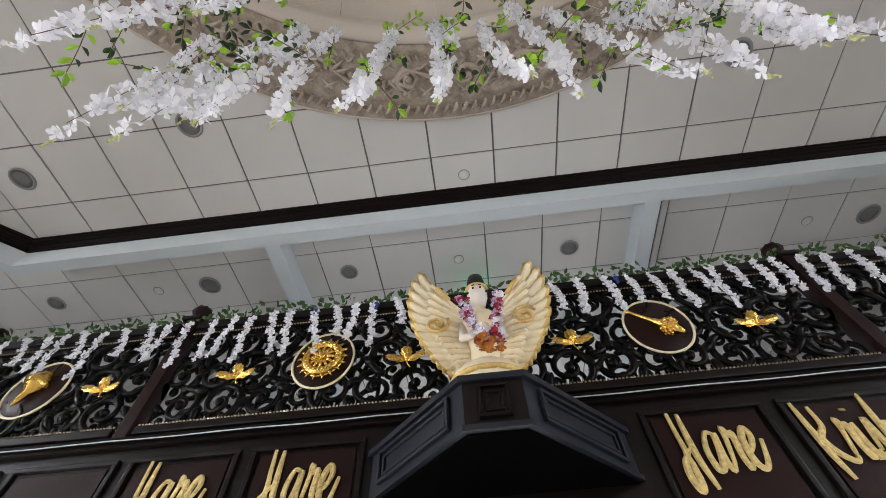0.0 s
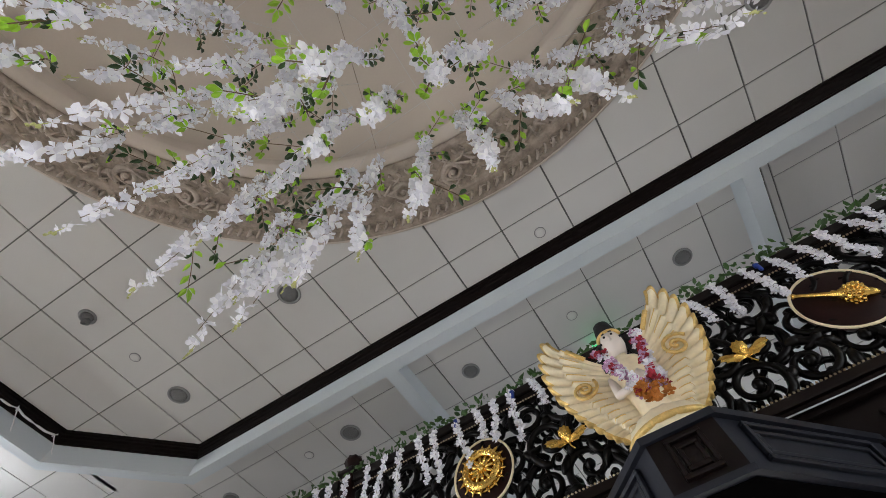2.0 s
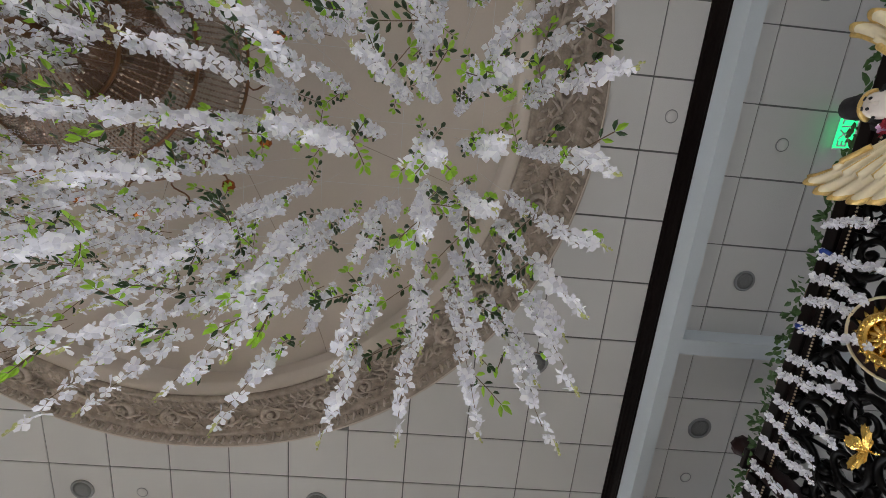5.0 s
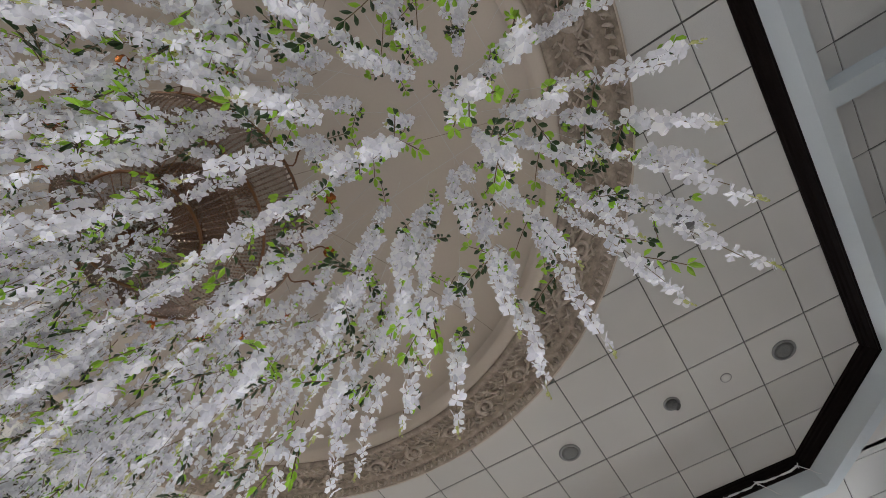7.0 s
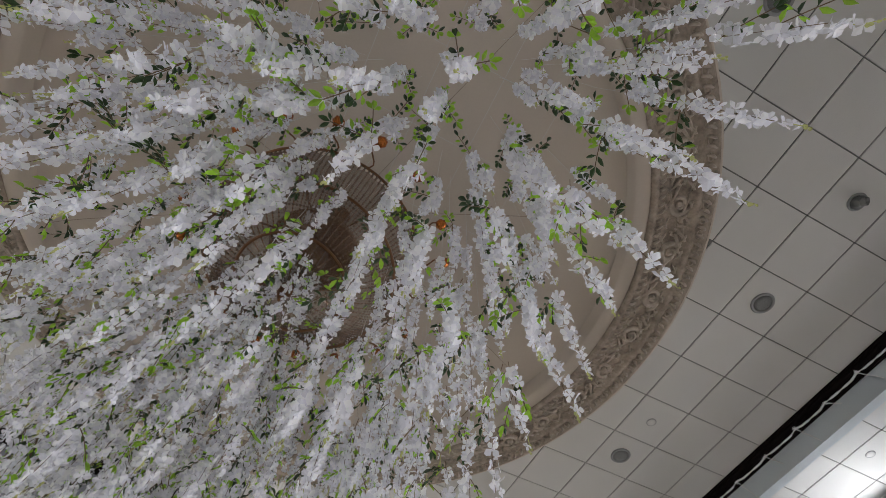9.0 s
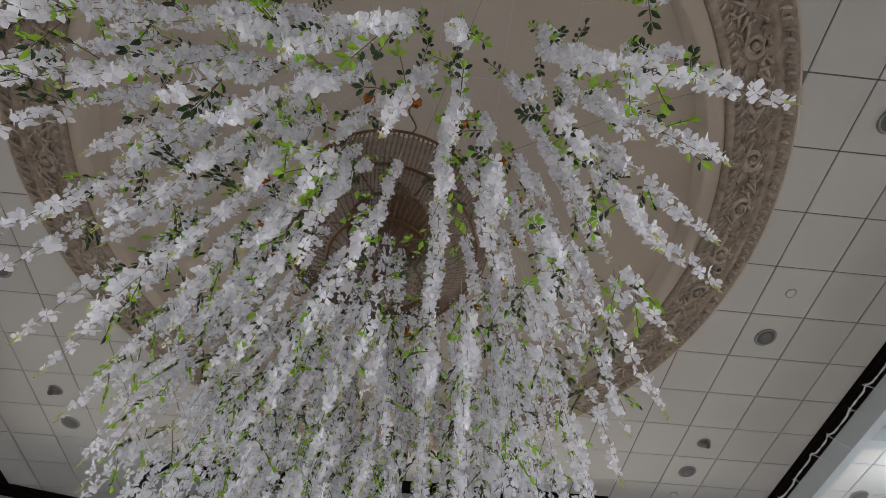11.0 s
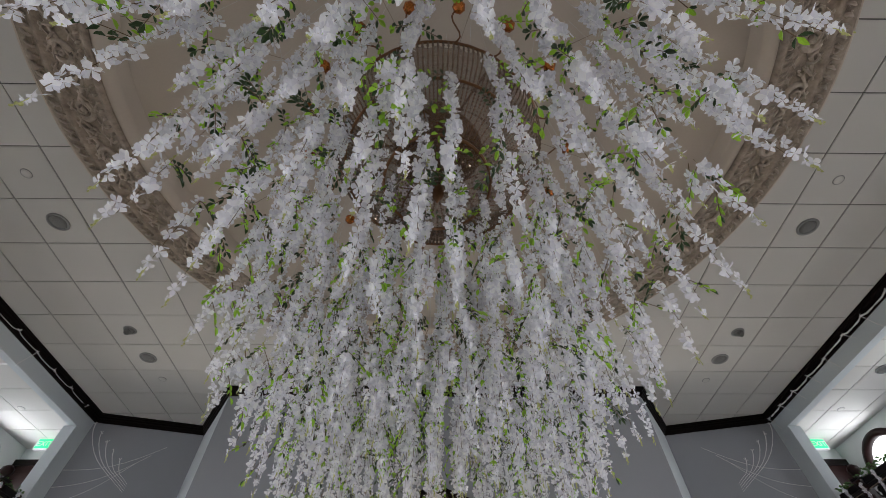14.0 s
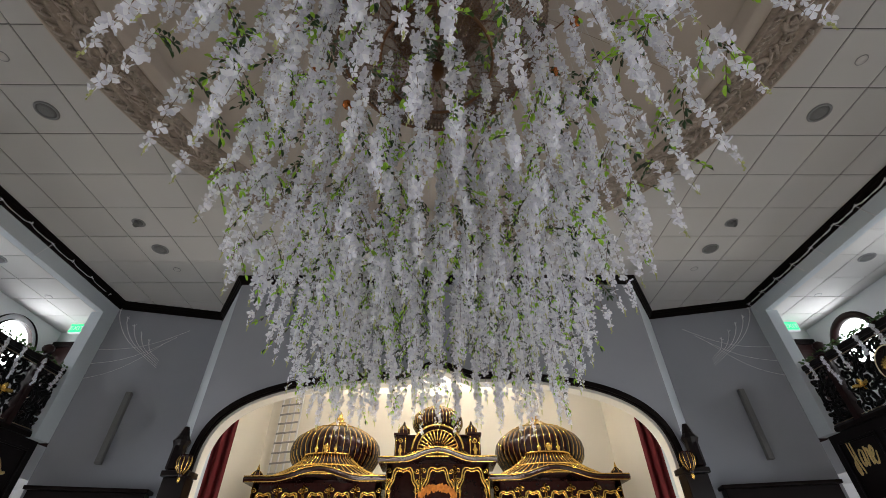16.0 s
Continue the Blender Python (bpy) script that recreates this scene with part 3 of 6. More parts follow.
def sprinkler(at):
    """A small concealed sprinkler plate."""
    t = thing("sprinkler_cover", at, "small round white sprinkler cover plate", "sprinkler", "sprinkler covers")
    bm = bmesh.new()
    lathe(bm, [(0.050, 0.003), (0.050, -0.004), (0.044, -0.008), (0.001, -0.009)], 24)
    part("plate", bm, TILE, t, smooth=True)
    bm = bmesh.new()
    lathe(bm, [(0.057, 0.003), (0.058, -0.003), (0.051, -0.005), (0.050, 0.003)], 24)
    part("ring", bm, FIXTURE, t, smooth=True)
    return t


first = {}


def put(kind, fn, x, y, z):
    if kind not in first:
        first[kind] = fn((x, y, z))
    else:
        copy_thing(first[kind], pose(x, y, z))


for s in (-1, 1):
    for y in (1.405, -1.035, -3.475, -5.915):
        put("speaker", speaker, s * 4.27, y, H)
    for y in (0.185, -5.305):
        put("spot", spot, s * 4.27, y, H)
    for y in (0.79, -2.865, -6.45):
        put("sprinkler", sprinkler, s * 4.27, y, H)
put("speaker", speaker, -2.44, 1.10, H)
put("speaker", speaker, 2.44, 1.10, H)
put("sprinkler", sprinkler, 0, 1.93, H)
for x, y in ((-1.39, 2.895), (1.064, 2.90), (-4.83, 2.87)):
    put("low_speaker", lambda p: speaker(p, False), x, y, LOW)
for x, y in ((-2.99, 2.86), (4.22, 2.9)):
    put("speaker", speaker, x, y, LOW)
for x, y in ((-0.152, 2.89), (-3.60, 2.86), (3.59, 2.9)):
    put("sprinkler", sprinkler, x, y, LOW)
for s in (-1, 1):
    for y in (-6.0, -3.2, 0.0):
        put("speaker", speaker, s * 6.75, y, LOW)
    for y in (-7.1, -2.0):
        put("sprinkler", sprinkler, s * 6.75, y, LOW)

# ---- flower canopy ----


def petal_flower(bm, c, axis, size, rng):
    """A silk blossom of four or five cupped petals."""
    axis = Vector(axis).normalized()
    side = axis.orthogonal().normalized()
    n = rng.choice((4, 4, 5))
    a0 = rng.uniform(0, 6.28)
    for k in range(n):
        a = a0 + 2 * math.pi * k / n
        d = (Matrix.Rotation(a, 3, axis) @ side)
        w = axis.cross(d)
        cup = rng.uniform(-0.1, 0.8)
        s = size * rng.uniform(0.8, 1.2)
        b = Vector(c)
        p1 = b + d * s * 0.60 + w * s * 0.44 + axis * cup * s * 0.45
        p2 = b + d * s * 0.60 - w * s * 0.44 + axis * cup * s * 0.45
        p3 = b + d * s * rng.uniform(0.9, 1.15) + w * s * 0.19 + axis * cup * s * rng.uniform(0.2, 1.0)
        p4 = b + d * s * rng.uniform(0.9, 1.15) - w * s * 0.19 + axis * cup * s * rng.uniform(0.2, 1.0)
        v = [bm.verts.new(p) for p in (b, p2, p4, p3, p1)]
        m = bm.verts.new(b + d * s * 0.6 + axis * cup * s * 0.22)
        for i in range(5):
            bm.faces.new((v[i], v[(i + 1) % 5], m))


def leaflet(bm, c, d, up, ln, wd, mi=0):
    d, up = Vector(d).normalized(), Vector(up)
    w = d.cross(up).normalized() * wd
    c = Vector(c)
    n = w.cross(d).normalized() * ln * 0.12
    v = [bm.verts.new(p) for p in (c, c + d * ln * 0.4 + w + n, c + d * ln * 0.75 + w * 0.7 + n * 0.6, c + d * ln - n, c + d * ln * 0.75 - w * 0.7 + n * 0.6, c + d * ln * 0.4 - w + n)]
    m = bm.verts.new(c + d * ln * 0.5 - n * 0.5)
    for i in range(6):
        bm.faces.new((v[i], v[(i + 1) % 6], m)).material_index = mi


def raceme(bm, bt, x, y, z0, z1, rng, width=0.0205, step=0.0225):
    """Blossoms round a hanging stem from z1 down to z0, with pale buds at its tip."""
    z = z1
    a = rng.uniform(0, 6.28)
    bx, by = rng.uniform(-0.03, 0.03), rng.uniform(-0.03, 0.03)
    ph, amp = rng.uniform(0, 6.28), rng.uniform(0.004, 0.016)
    while z > z0:
        u = (z1 - z) / (z1 - z0)
        fade = max(0.0, u - 0.65) / 0.35
        r = width * (0.75 + 0.45 * math.sin(math.pi * min(1, u * 1.3 + 0.2))) * (1 - 0.6 * fade)
        a += 2.4 + rng.uniform(-0.5, 0.5)
        d = Vector((math.cos(a), math.sin(a), rng.uniform(-0.9, 0.35)))
        cx, cy = x + bx * u * u + amp * math.sin(6 * u + ph), y + by * u * u + amp * math.cos(5 * u + ph)
        c = Vector((cx, cy, z)) + d * r * rng.uniform(0.6, 1.2)
        petal_flower(bm, c, d + Vector((0, 0, -0.35)), 0.0335 * rng.uniform(0.70, 1.15) * (1 - 0.30 * fade), rng)
        z -= step * rng.uniform(0.5, 1.5) * (1 + 0.6 * fade) * (2.6 if rng.random() < 0.06 else 1)
    tip = Vector((x + bx + amp * math.sin(6 + ph), y + by + amp * math.cos(5 + ph), z0))
    tube(bt, [tip + Vector((0, 0, 0.05)), tip, tip - Vector((bx * 0.2, by * 0.2, 0.045))], 0.0016, 4)
    for k in range(4):
        d = Vector((rng.uniform(-1, 1), rng.uniform(-1, 1), -0.6)) * 0.008
        ball(bt, tip + d - Vector((0, 0, 0.014 * k - 0.004)), 0.0062 - 0.0009 * k, 5, sz=1.5)


def sprig(bl, bs, x, y, z, rng, n=3):
    """Leafy side shoots at the head of a raceme."""
    for k in range(n):
        a = rng.uniform(0, 6.28)
        d = Vector((math.cos(a), math.sin(a), rng.uniform(-2.4, -0.3))).normalized()
        ln = rng.uniform(0.12, 0.22)
        pts = [Vector((x, y, z)) + d * ln * s / 4 + Vector((0, 0, -0.05 * (s / 4) ** 2)) for s in range(5)]
        tube(bs, pts, 0.0022, 4)
        mi = 1 if rng.random() < 0.30 else 0
        for q in range(1, 5):
            if rng.random() < 0.18:
                continue
            for sd in (-1, 1):
                w = d.cross(Vector((0, 0, 1))) * sd
                leaflet(bl, pts[q] + w * 0.004, w + d * 0.7 + Vector((0, 0, rng.uniform(-0.6, 0.2))), Vector((0, 0, 1)), rng.uniform(0.036, 0.058), rng.uniform(0.0075, 0.0115), mi if rng.random() < 0.7 else 1 - mi)
        leaflet(bl, pts[4], d, Vector((0, 0, 1)), 0.06, 0.012, mi)


HANG = 3.02   # height of the lowest tips
NV = 12
variants = []
for k in range(NV):
    rng = random.Random(40 + k)
    bf, bl, bs, bt = bmesh.new(), bmesh.new(), bmesh.new(), bmesh.new()
    z = 0.0
    stop = rng.uniform(1.15, 1.6) if k % 3 else rng.uniform(0.85, 1.15)
    while z < stop:
        ln = rng.uniform(0.48, 0.80)
        side = rng.uniform(0.0, 0.035)
        a = rng.uniform(0, 6.28)
        ox, oy = side * math.cos(a), side * math.sin(a)
        raceme(bf, bt, ox, oy, z, z + ln, rng)
        if rng.random() < 0.2:
            a += rng.uniform(1.5, 4)
            l2 = ln * rng.uniform(0.45, 0.8)
            zz = z + ln - l2 + rng.uniform(-0.12, 0.06)
            raceme(bf, bt, 0.07 * math.cos(a), 0.07 * math.sin(a), zz, zz + l2, rng, 0.016, 0.021)
            tube(bs, [(0.07 * math.cos(a), 0.07 * math.sin(a), zz + l2 * 0.4), (0.065 * math.cos(a), 0.065 * math.sin(a), zz + l2), (0.03 * math.cos(a), 0.03 * math.sin(a), z + ln + 0.04)], 0.0025, 4)
        sprig(bl, bs, ox * 0.5, oy * 0.5, z + ln + rng.uniform(-0.02, 0.06), rng, rng.choice((1, 2, 2, 3)))
        if rng.random() < 0.45:
            sprig(bl, bs, ox, oy, z + ln * rng.uniform(0.3, 0.8), rng, 1)
        tube(bs, [(ox, oy, z + 0.1), (ox, oy, z + ln * 0.5), (ox * 0.5, oy * 0.5, z + ln + 0.04)], 0.0015, 4)
        z += ln + rng.uniform(0.0, 0.10)
    top = H - HANG + 0.20
    tube(bs, [(0, 0, z - 0.35), (rng.uniform(-0.02, 0.02), rng.uniform(-0.02, 0.02), (z + top) / 2), (0, 0, top)], 0.0012, 4, 1)
    g = thing("hanging_garland", (0, 0, HANG), "hanging garland of white silk wisteria with green leaves", "garland", "flower canopy garlands")
    part("blossoms", bf, PETAL, g)
    part("leaves", bl, [LEAF, DARKLEAF], g, "bright green silk leaflets")
    part("stem", bs, [STEM, THREAD], g)
    tagged(part("tip_bud", bt, BUD, g, "pale yellow green buds"), kind="stuff")
    variants.append(g)
used = set()
rng = random.Random(7)
rows_y = [0.42, 0.13, -0.16, -0.44] + [-0.71 - 0.25 * j for j in range(10)] + [-3.12 - 0.20 * j for j in range(14)]
for j, row_y in enumerate(rows_y):
    south = row_y < -3.0
    NX = 13 if south else 12
    for i in range(NX):
        edge = i in (0, NX - 1) or j == 0 or j > len(rows_y) - 3
        x = -1.36 + 2.72 * i / (NX - 1) + rng.uniform(-0.05, 0.05)
        y = row_y + rng.uniform(-0.05, 0.05)
        if not edge and rng.random() < (0.10 if j < 9 else 0.03):
            continue
        zt = HANG + rng.uniform(-0.05, 0.10) + (0.0 if edge else rng.choice((0, 0, 0.04, 0.10, 0.18) if south else (0, 0, 0.05, 0.2, 0.35))) - 0.16 * max(0.0, min(1.0, (-4.4 - y) / 1.0))
        m = pose(x, y, zt, rng.uniform(-1.2, 1.2), rng.uniform(-1.2, 1.2), rng.uniform(0, 360))
        k = rng.randrange(NV)
        if k not in used:
            used.add(k)
            variants[k].matrix_basis = m
        else:
            copy_thing(variants[k], m)

# support wires of the canopy under the ceiling
net = thing("canopy_net", (0, 0, H - 0.03), "thin wire net that carries the flower garlands", "wire net")
bm = bmesh.new()
for i in range(6):
    x = -1.36 + 2.72 * i / 5
    tube(bm, [(x, 0.4, 0), (x, -2.7, -0.012), (x, -5.85, 0)], 0.0016, 4)
tagged(part("long_wire", bm, THREAD, net), kind="stuff")
bm = bmesh.new()
for j in range(10):
    y = 0.3 - 6.05 * j / 9
    tube(bm, [(-1.45, y, 0), (0, y, -0.01), (1.45, y, 0)], 0.0016, 4)
tagged(part("cross_wire", bm, THREAD, net), kind="stuff")

# ---- chandelier behind the flowers ----
ch = thing("chandelier", (CX, CY, 5.0), "wide bowl chandelier of smoky crystal strings with amber glass balls", "chandelier")
prof_r = [(0.86, 0.0), (0.855, -0.10), (0.81, -0.24), (0.72, -0.37), (0.58, -0.49), (0.40, -0.58), (0.20, -0.64), (0.05, -0.66)]
rng = random.Random(3)


def at_profile(u):
    u *= len(prof_r) - 1
    k = min(int(u), len(prof_r) - 2)
    f = u - k
    return tuple(prof_r[k][i] * (1 - f) + prof_r[k + 1][i] * f for i in (0, 1))


def bead(bm, c, r):
    v = [bm.verts.new(c + Vector(o) * r) for o in ((1, 0, 0), (0, 1, 0), (-1, 0, 0), (0, -1, 0), (0, 0, 1.3), (0, 0, -1.3))]
    for a in range(4):
        bm.faces.new((v[a], v[(a + 1) % 4], v[4]))
        bm.faces.new((v[(a + 1) % 4], v[a], v[5]))


bm, bw = bmesh.new(), bmesh.new()
NS = 144
for k in range(NS):
    t = 2 * math.pi * k / NS
    stop = 1.0 if k % 8 == 0 else (0.86 if k % 4 == 0 else (0.74 if k % 2 == 0 else 0.60))
    n = int(52 * stop)
    pts = []
    for q in range(n):
        r, z = at_profile(q / 52)
        sag = 0.010 * math.sin(7.0 * q / 52 * math.pi) * math.sin(5 * t)
        c = Vector(((r + sag) * math.cos(t), (r + sag) * math.sin(t), z))
        pts.append(c)
        bead(bm, c, 0.0085 if q % 6 else 0.012)
    tube(bw, pts[::4], 0.003, 3)
tagged(part("crystal_bead", bm, CRYSTAL, ch, "strings of faceted smoky crystal beads"), kind="stuff")
tagged(part("string", bw, BRONZE, ch), kind="stuff")
bm = bmesh.new()
lathe(bm, [(r * 0.965, z + 0.018) for r, z in prof_r], 72, rib=0.012, ribs=36)
bmesh.ops.delete(bm, geom=[f for f in bm.faces if len(f.verts) > 4], context="FACES_ONLY")
part("mesh_bowl", bm, MESH, ch, "brown wire mesh bowl", True)
bm = bmesh.new()
for row in range(3):
    r, z = 0.30 - 0.08 * row, -0.66 - 0.035 * row
    for k in range(36 - 8 * row):
        t = 2 * math.pi * k / (36 - 8 * row)
        bead(bm, Vector((r * math.cos(t), r * math.sin(t), z + 0.02)), 0.012)
tagged(part("crystal_drop", bm, CRYSTAL, ch, "hanging clear crystal drops"), kind="stuff")
bm = bmesh.new()
lathe(bm, [(0.36, -0.02), (0.38, -0.005), (0.36, 0.01), (0.05, 0.08)], 40)
part("lamp_tray", bm, BRONZE, ch, "brown bronze tray above the crystal", True)
for r, z in ((0.868, 0.005), (0.72, -0.372), (0.40, -0.585)):
    bm = bmesh.new()
    tube(bm, [(r * math.cos(2 * math.pi * k / 48), r * math.sin(2 * math.pi * k / 48), z) for k in range(49)], 0.012, 6)
    part("hoop", bm, BRONZE, ch, "dark bronze hoop")
for k in range(6):
    t = 2 * math.pi * k / 6
    bm = bmesh.new()
    tube(bm, [(0.03 * math.cos(t), 0.03 * math.sin(t), 0.30), (0.4 * math.cos(t), 0.4 * math.sin(t), 0.10), (0.86 * math.cos(t), 0.86 * math.sin(t), 0.008)], 0.009, 5)
    part("spoke", bm, BRONZE, ch)
bm = bmesh.new()
lathe(bm, [(0.09, 0.98), (0.10, 0.93), (0.03, 0.88), (0.022, 0.5), (0.03, 0.3), (0.05, 0.2), (0.10, 0.05), (0.14, -0.10), (0.11, -0.25), (0.05, -0.40), (0.035, -0.60), (0.06, -0.68), (0.045, -0.74), (0.015, -0.80), (0.001, -0.83)], 20)
part("centre_column", bm, BRONZE, ch, "turned bronze centre column", True)
for k in range(18):
    t = math.radians(-1 + 20 * k) + rng.uniform(-0.03, 0.03)
    bm = bmesh.new()
    pts = [Vector((math.cos(t) * (0.86 + 0.24 * q / 8), math.sin(t) * (0.86 + 0.24 * q / 8), -0.03 * math.sin(math.pi * q / 8))) + Vector((-math.sin(t), math.cos(t), 0)) * 0.04 * math.sin(2 * math.pi * q / 8) for q in range(9)]
    tube(bm, pts, 0.007, 5)
    arm = part("arm", bm, BRONZE, ch)
    bm = bmesh.new()
    lathe(bm, [(0.001, -0.046), (0.026, -0.040), (0.043, -0.015), (0.046, 0.008), (0.036, 0.034), (0.018, 0.046), (0.012, 0.058), (0.001, 0.060)], 14, Matrix.Translation(pts[-1]), rib=0.06, ribs=7)
    part("glass_ball", bm, COPPER, arm, "amber glass ball", True)

# ---- gallery railings ----
RT, RB = 4.20, 3.235     # railing top and foot


def spiral_pts(cx, cz, r0, turns, start, sense, y=0.0, n=30):
    out = []
    for s in range(n):
        u = s / (n - 1)
        a = start + sense * turns * 2 * math.pi * u
        r = r0 * (1 - 0.86 * u)
        out.append((cx + r * math.cos(a), y - 0.006 * math.sin(u * 9), cz + r * math.sin(a)))
    return out


def scrollwork(width, height, seed):
    """Pierced acanthus scrolls that fill a panel; origin at the middle of its foot."""
    bm = bmesh.new()
    rng = random.Random(seed)
    half = width / 2
    for sx in (-1, 1):
        n = max(2, round(half / 0.30))
        step = half / n
        for row in range(3):
            cz = height * (0.18 + 0.32 * row)
            for k in range(n):
                cx = sx * (step * (k + 0.5) + (0.06 if row % 2 else -0.04))
                sense = sx * (1 if (k + row) % 2 else -1)
                r = 0.152 + rng.uniform(-0.014, 0.014)
                st = rng.uniform(-0.5, 0.5) + (math.pi / 2 if (k + row) % 2 else -math.pi / 2)
                tube(bm, spiral_pts(cx, cz, r, 1.45, st, sense, rng.uniform(-0.012, 0.012)), 0.021, 6, taper=lambda u: 1.25 - 0.6 * u)
                ball(bm, (cx, -0.008, cz), 0.032, 8)
                for q in range(3):  # acanthus leaves off the scroll
                    a = st + sense * (0.9 + 1.9 * q)
                    p0 = Vector((cx + r * 0.8 * math.cos(a), 0.0, cz + r * 0.8 * math.sin(a)))
                    d = Vector((math.cos(a + sense * 0.7), 0, math.sin(a + sense * 0.7)))
                    w = Vector((-d.z, 0, d.x)) * sense
                    pts = [p0 + d * 0.115 * s / 5 + w * 0.05 * (s / 5) ** 2 + Vector((0, -0.012 * math.sin(s), 0)) for s in range(6)]
                    tube(bm, pts, 0.025, 5, taper=lambda u: 0.35 + 0.95 * math.sin(math.pi * min(1, u * 0.85 + 0.12)))
        # smaller scrolls behind fill the gaps
        for row in range(4):
            for k in range(n * 2):
                cx = sx * step * (k / 2 + 0.25)
                cz = height * (0.07 + 0.285 * row)
                tube(bm, spiral_pts(cx, cz, 0.085, 1.2, rng.uniform(0, 6.28), rng.choice((-1, 1)), 0.022, 16), 0.016, 5, taper=lambda u: 1.2 - 0.5 * u)
                ball(bm, (cx, 0.015, cz), 0.022, 6)
        # rising stems
        for k in range(n):
            x0 = sx * step * (k + 0.1)
            pts = [(x0 + sx * (0.10 * math.sin(3.0 * s / 9 + k)), 0.008, height * s / 9) for s in range(10)]
            tube(bm, pts, 0.014, 5)
    # keep within the panel
    for v in bm.verts:
        v.co.x = max(-half + 0.002, min(half - 0.002, v.co.x))
        v.co.z = max(0.0, min(height, v.co.z))
    return bm


def emblem(kind):
    bm = bmesh.new()
    flat = Matrix.Rotation(math.pi / 2, 4, "X")
    if kind == "wheel":
        tube(bm, [(0.115 * math.cos(2 * math.pi * k / 36), -0.02, 0.115 * math.sin(2 * math.pi * k / 36)) for k in range(37)], 0.030, 8)
        for k in range(12):
            a = math.pi * k / 6
            tube(bm, [(0.01 * math.cos(a), -0.022, 0.01 * math.sin(a)), (0.06 * math.cos(a), -0.03, 0.06 * math.sin(a)), (0.10 * math.cos(a), -0.022, 0.10 * math.sin(a))], 0.012, 5, taper=lambda u: 1.3 - 0.9 * abs(u - 0.4))
        for k in range(18):
            a = 2 * math.pi * k / 18
            tube(bm, [(0.135 * math.cos(a), -0.02, 0.135 * math.sin(a)), (0.178 * math.cos(a), -0.02, 0.178 * math.sin(a))], 0.017, 5, taper=lambda u: 1.05 - 0.95 * u)
        lathe(bm, [(0.150, 0.002), (0.150, 0.014), (0.10, 0.020), (0.092, 0.010), (0.001, 0.010)], 36, flat)
        for k in range(24):
            a = 2 * math.pi * k / 24
            ball(bm, (0.115 * math.cos(a), -0.046, 0.115 * math.sin(a)), 0.010, 6)
        ball(bm, (0, -0.03, 0), 0.024, 10)
    elif kind == "mace":
        m = Matrix.Rotation(math.radians(-52), 4, "Y") @ Matrix.Diagonal((0.85, 0.85, 0.9, 1)) @ Matrix.Translation((0, -0.03, 0.02))
        lathe(bm, [(0.012, 0.21), (0.018, 0.20), (0.012, 0.18), (0.017, 0.02), (0.026, 0.01), (0.022, -0.01), (0.052, -0.05), (0.066, -0.09), (0.052, -0.135), (0.026, -0.155), (0.030, -0.165), (0.012, -0.20)], 28, m, rib=0.07, ribs=9)
        for q in range(5):
            for w in range(12):
                a = 2 * math.pi * (w + 0.5 * (q % 2)) / 12
                r = (0.048, 0.058, 0.066, 0.062, 0.050)[q]
                ball(bm, m @ Vector((r * math.cos(a), r * math.sin(a), -0.052 - 0.019 * q)), 0.011, 6)
    elif kind == "conch":
        m = Matrix.Rotation(math.radians(20), 4, "Y") @ Matrix.Translation((0, -0.03, 0))
        lathe(bm, [(0.006, -0.16), (0.02, -0.12), (0.026, -0.06), (0.075, 0.0), (0.092, 0.04), (0.07, 0.055), (0.06, 0.08), (0.045, 0.085), (0.036, 0.11), (0.022, 0.115), (0.006, 0.15)], 16, m, rib=0.09, ribs=5)
    else:
        for k in range(9):
            a = math.pi * k / 8
            pts = [(0, -0.012, -0.05), (0.07 * math.cos(a), -0.03, 0.05 * math.sin(a) - 0.02), (0.13 * math.cos(a), -0.02, 0.11 * math.sin(a) - 0.02)]
            tube(bm, pts, 0.026, 6, taper=lambda u: 0.4 + 1.0 * math.sin(math.pi * min(1, u * 0.8 + 0.1)))
    return bm


LEAFGOLD = bmesh.new()
hub = LEAFGOLD.verts.new((0, -0.014, -0.025))
rim_v, mid_v = [], []
for k in range(41):
    a = math.pi * (-0.12 + 1.24 * k / 40)
    lobe = abs(math.cos(2.5 * (a - math.pi / 2)))
    r = 0.036 + 0.072 * lobe ** 0.9 + (0.013 if k % 2 else 0.0)
    rim_v.append(LEAFGOLD.verts.new((1.22 * r * math.cos(a), -0.020 - 0.03 * lobe, 0.82 * r * math.sin(a) - 0.02)))
    mid_v.append(LEAFGOLD.verts.new((0.55 * r * math.cos(a), -0.022 - 0.022 * lobe, 0.42 * r * math.sin(a) - 0.022)))
for k in range(40):
    LEAFGOLD.faces.new((hub, mid_v[k + 1], mid_v[k]))
    LEAFGOLD.faces.new((mid_v[k], mid_v[k + 1], rim_v[k + 1], rim_v[k]))
bmesh.ops.recalc_face_normals(LEAFGOLD, faces=LEAFGOLD.faces[:])
bmesh.ops.solidify(LEAFGOLD, geom=LEAFGOLD.faces[:], thickness=0.005)
tube(LEAFGOLD, [(0, -0.012, -0.02), (0.01, -0.016, -0.055), (0.025, -0.012, -0.075)], 0.006, 5)
leaf_mesh = bpy.data.meshes.new("gilt_leaf")
LEAFGOLD.to_mesh(leaf_mesh)
LEAFGOLD.free()
leaf_mesh.materials.append(GOLD)
scroll_cache = {}


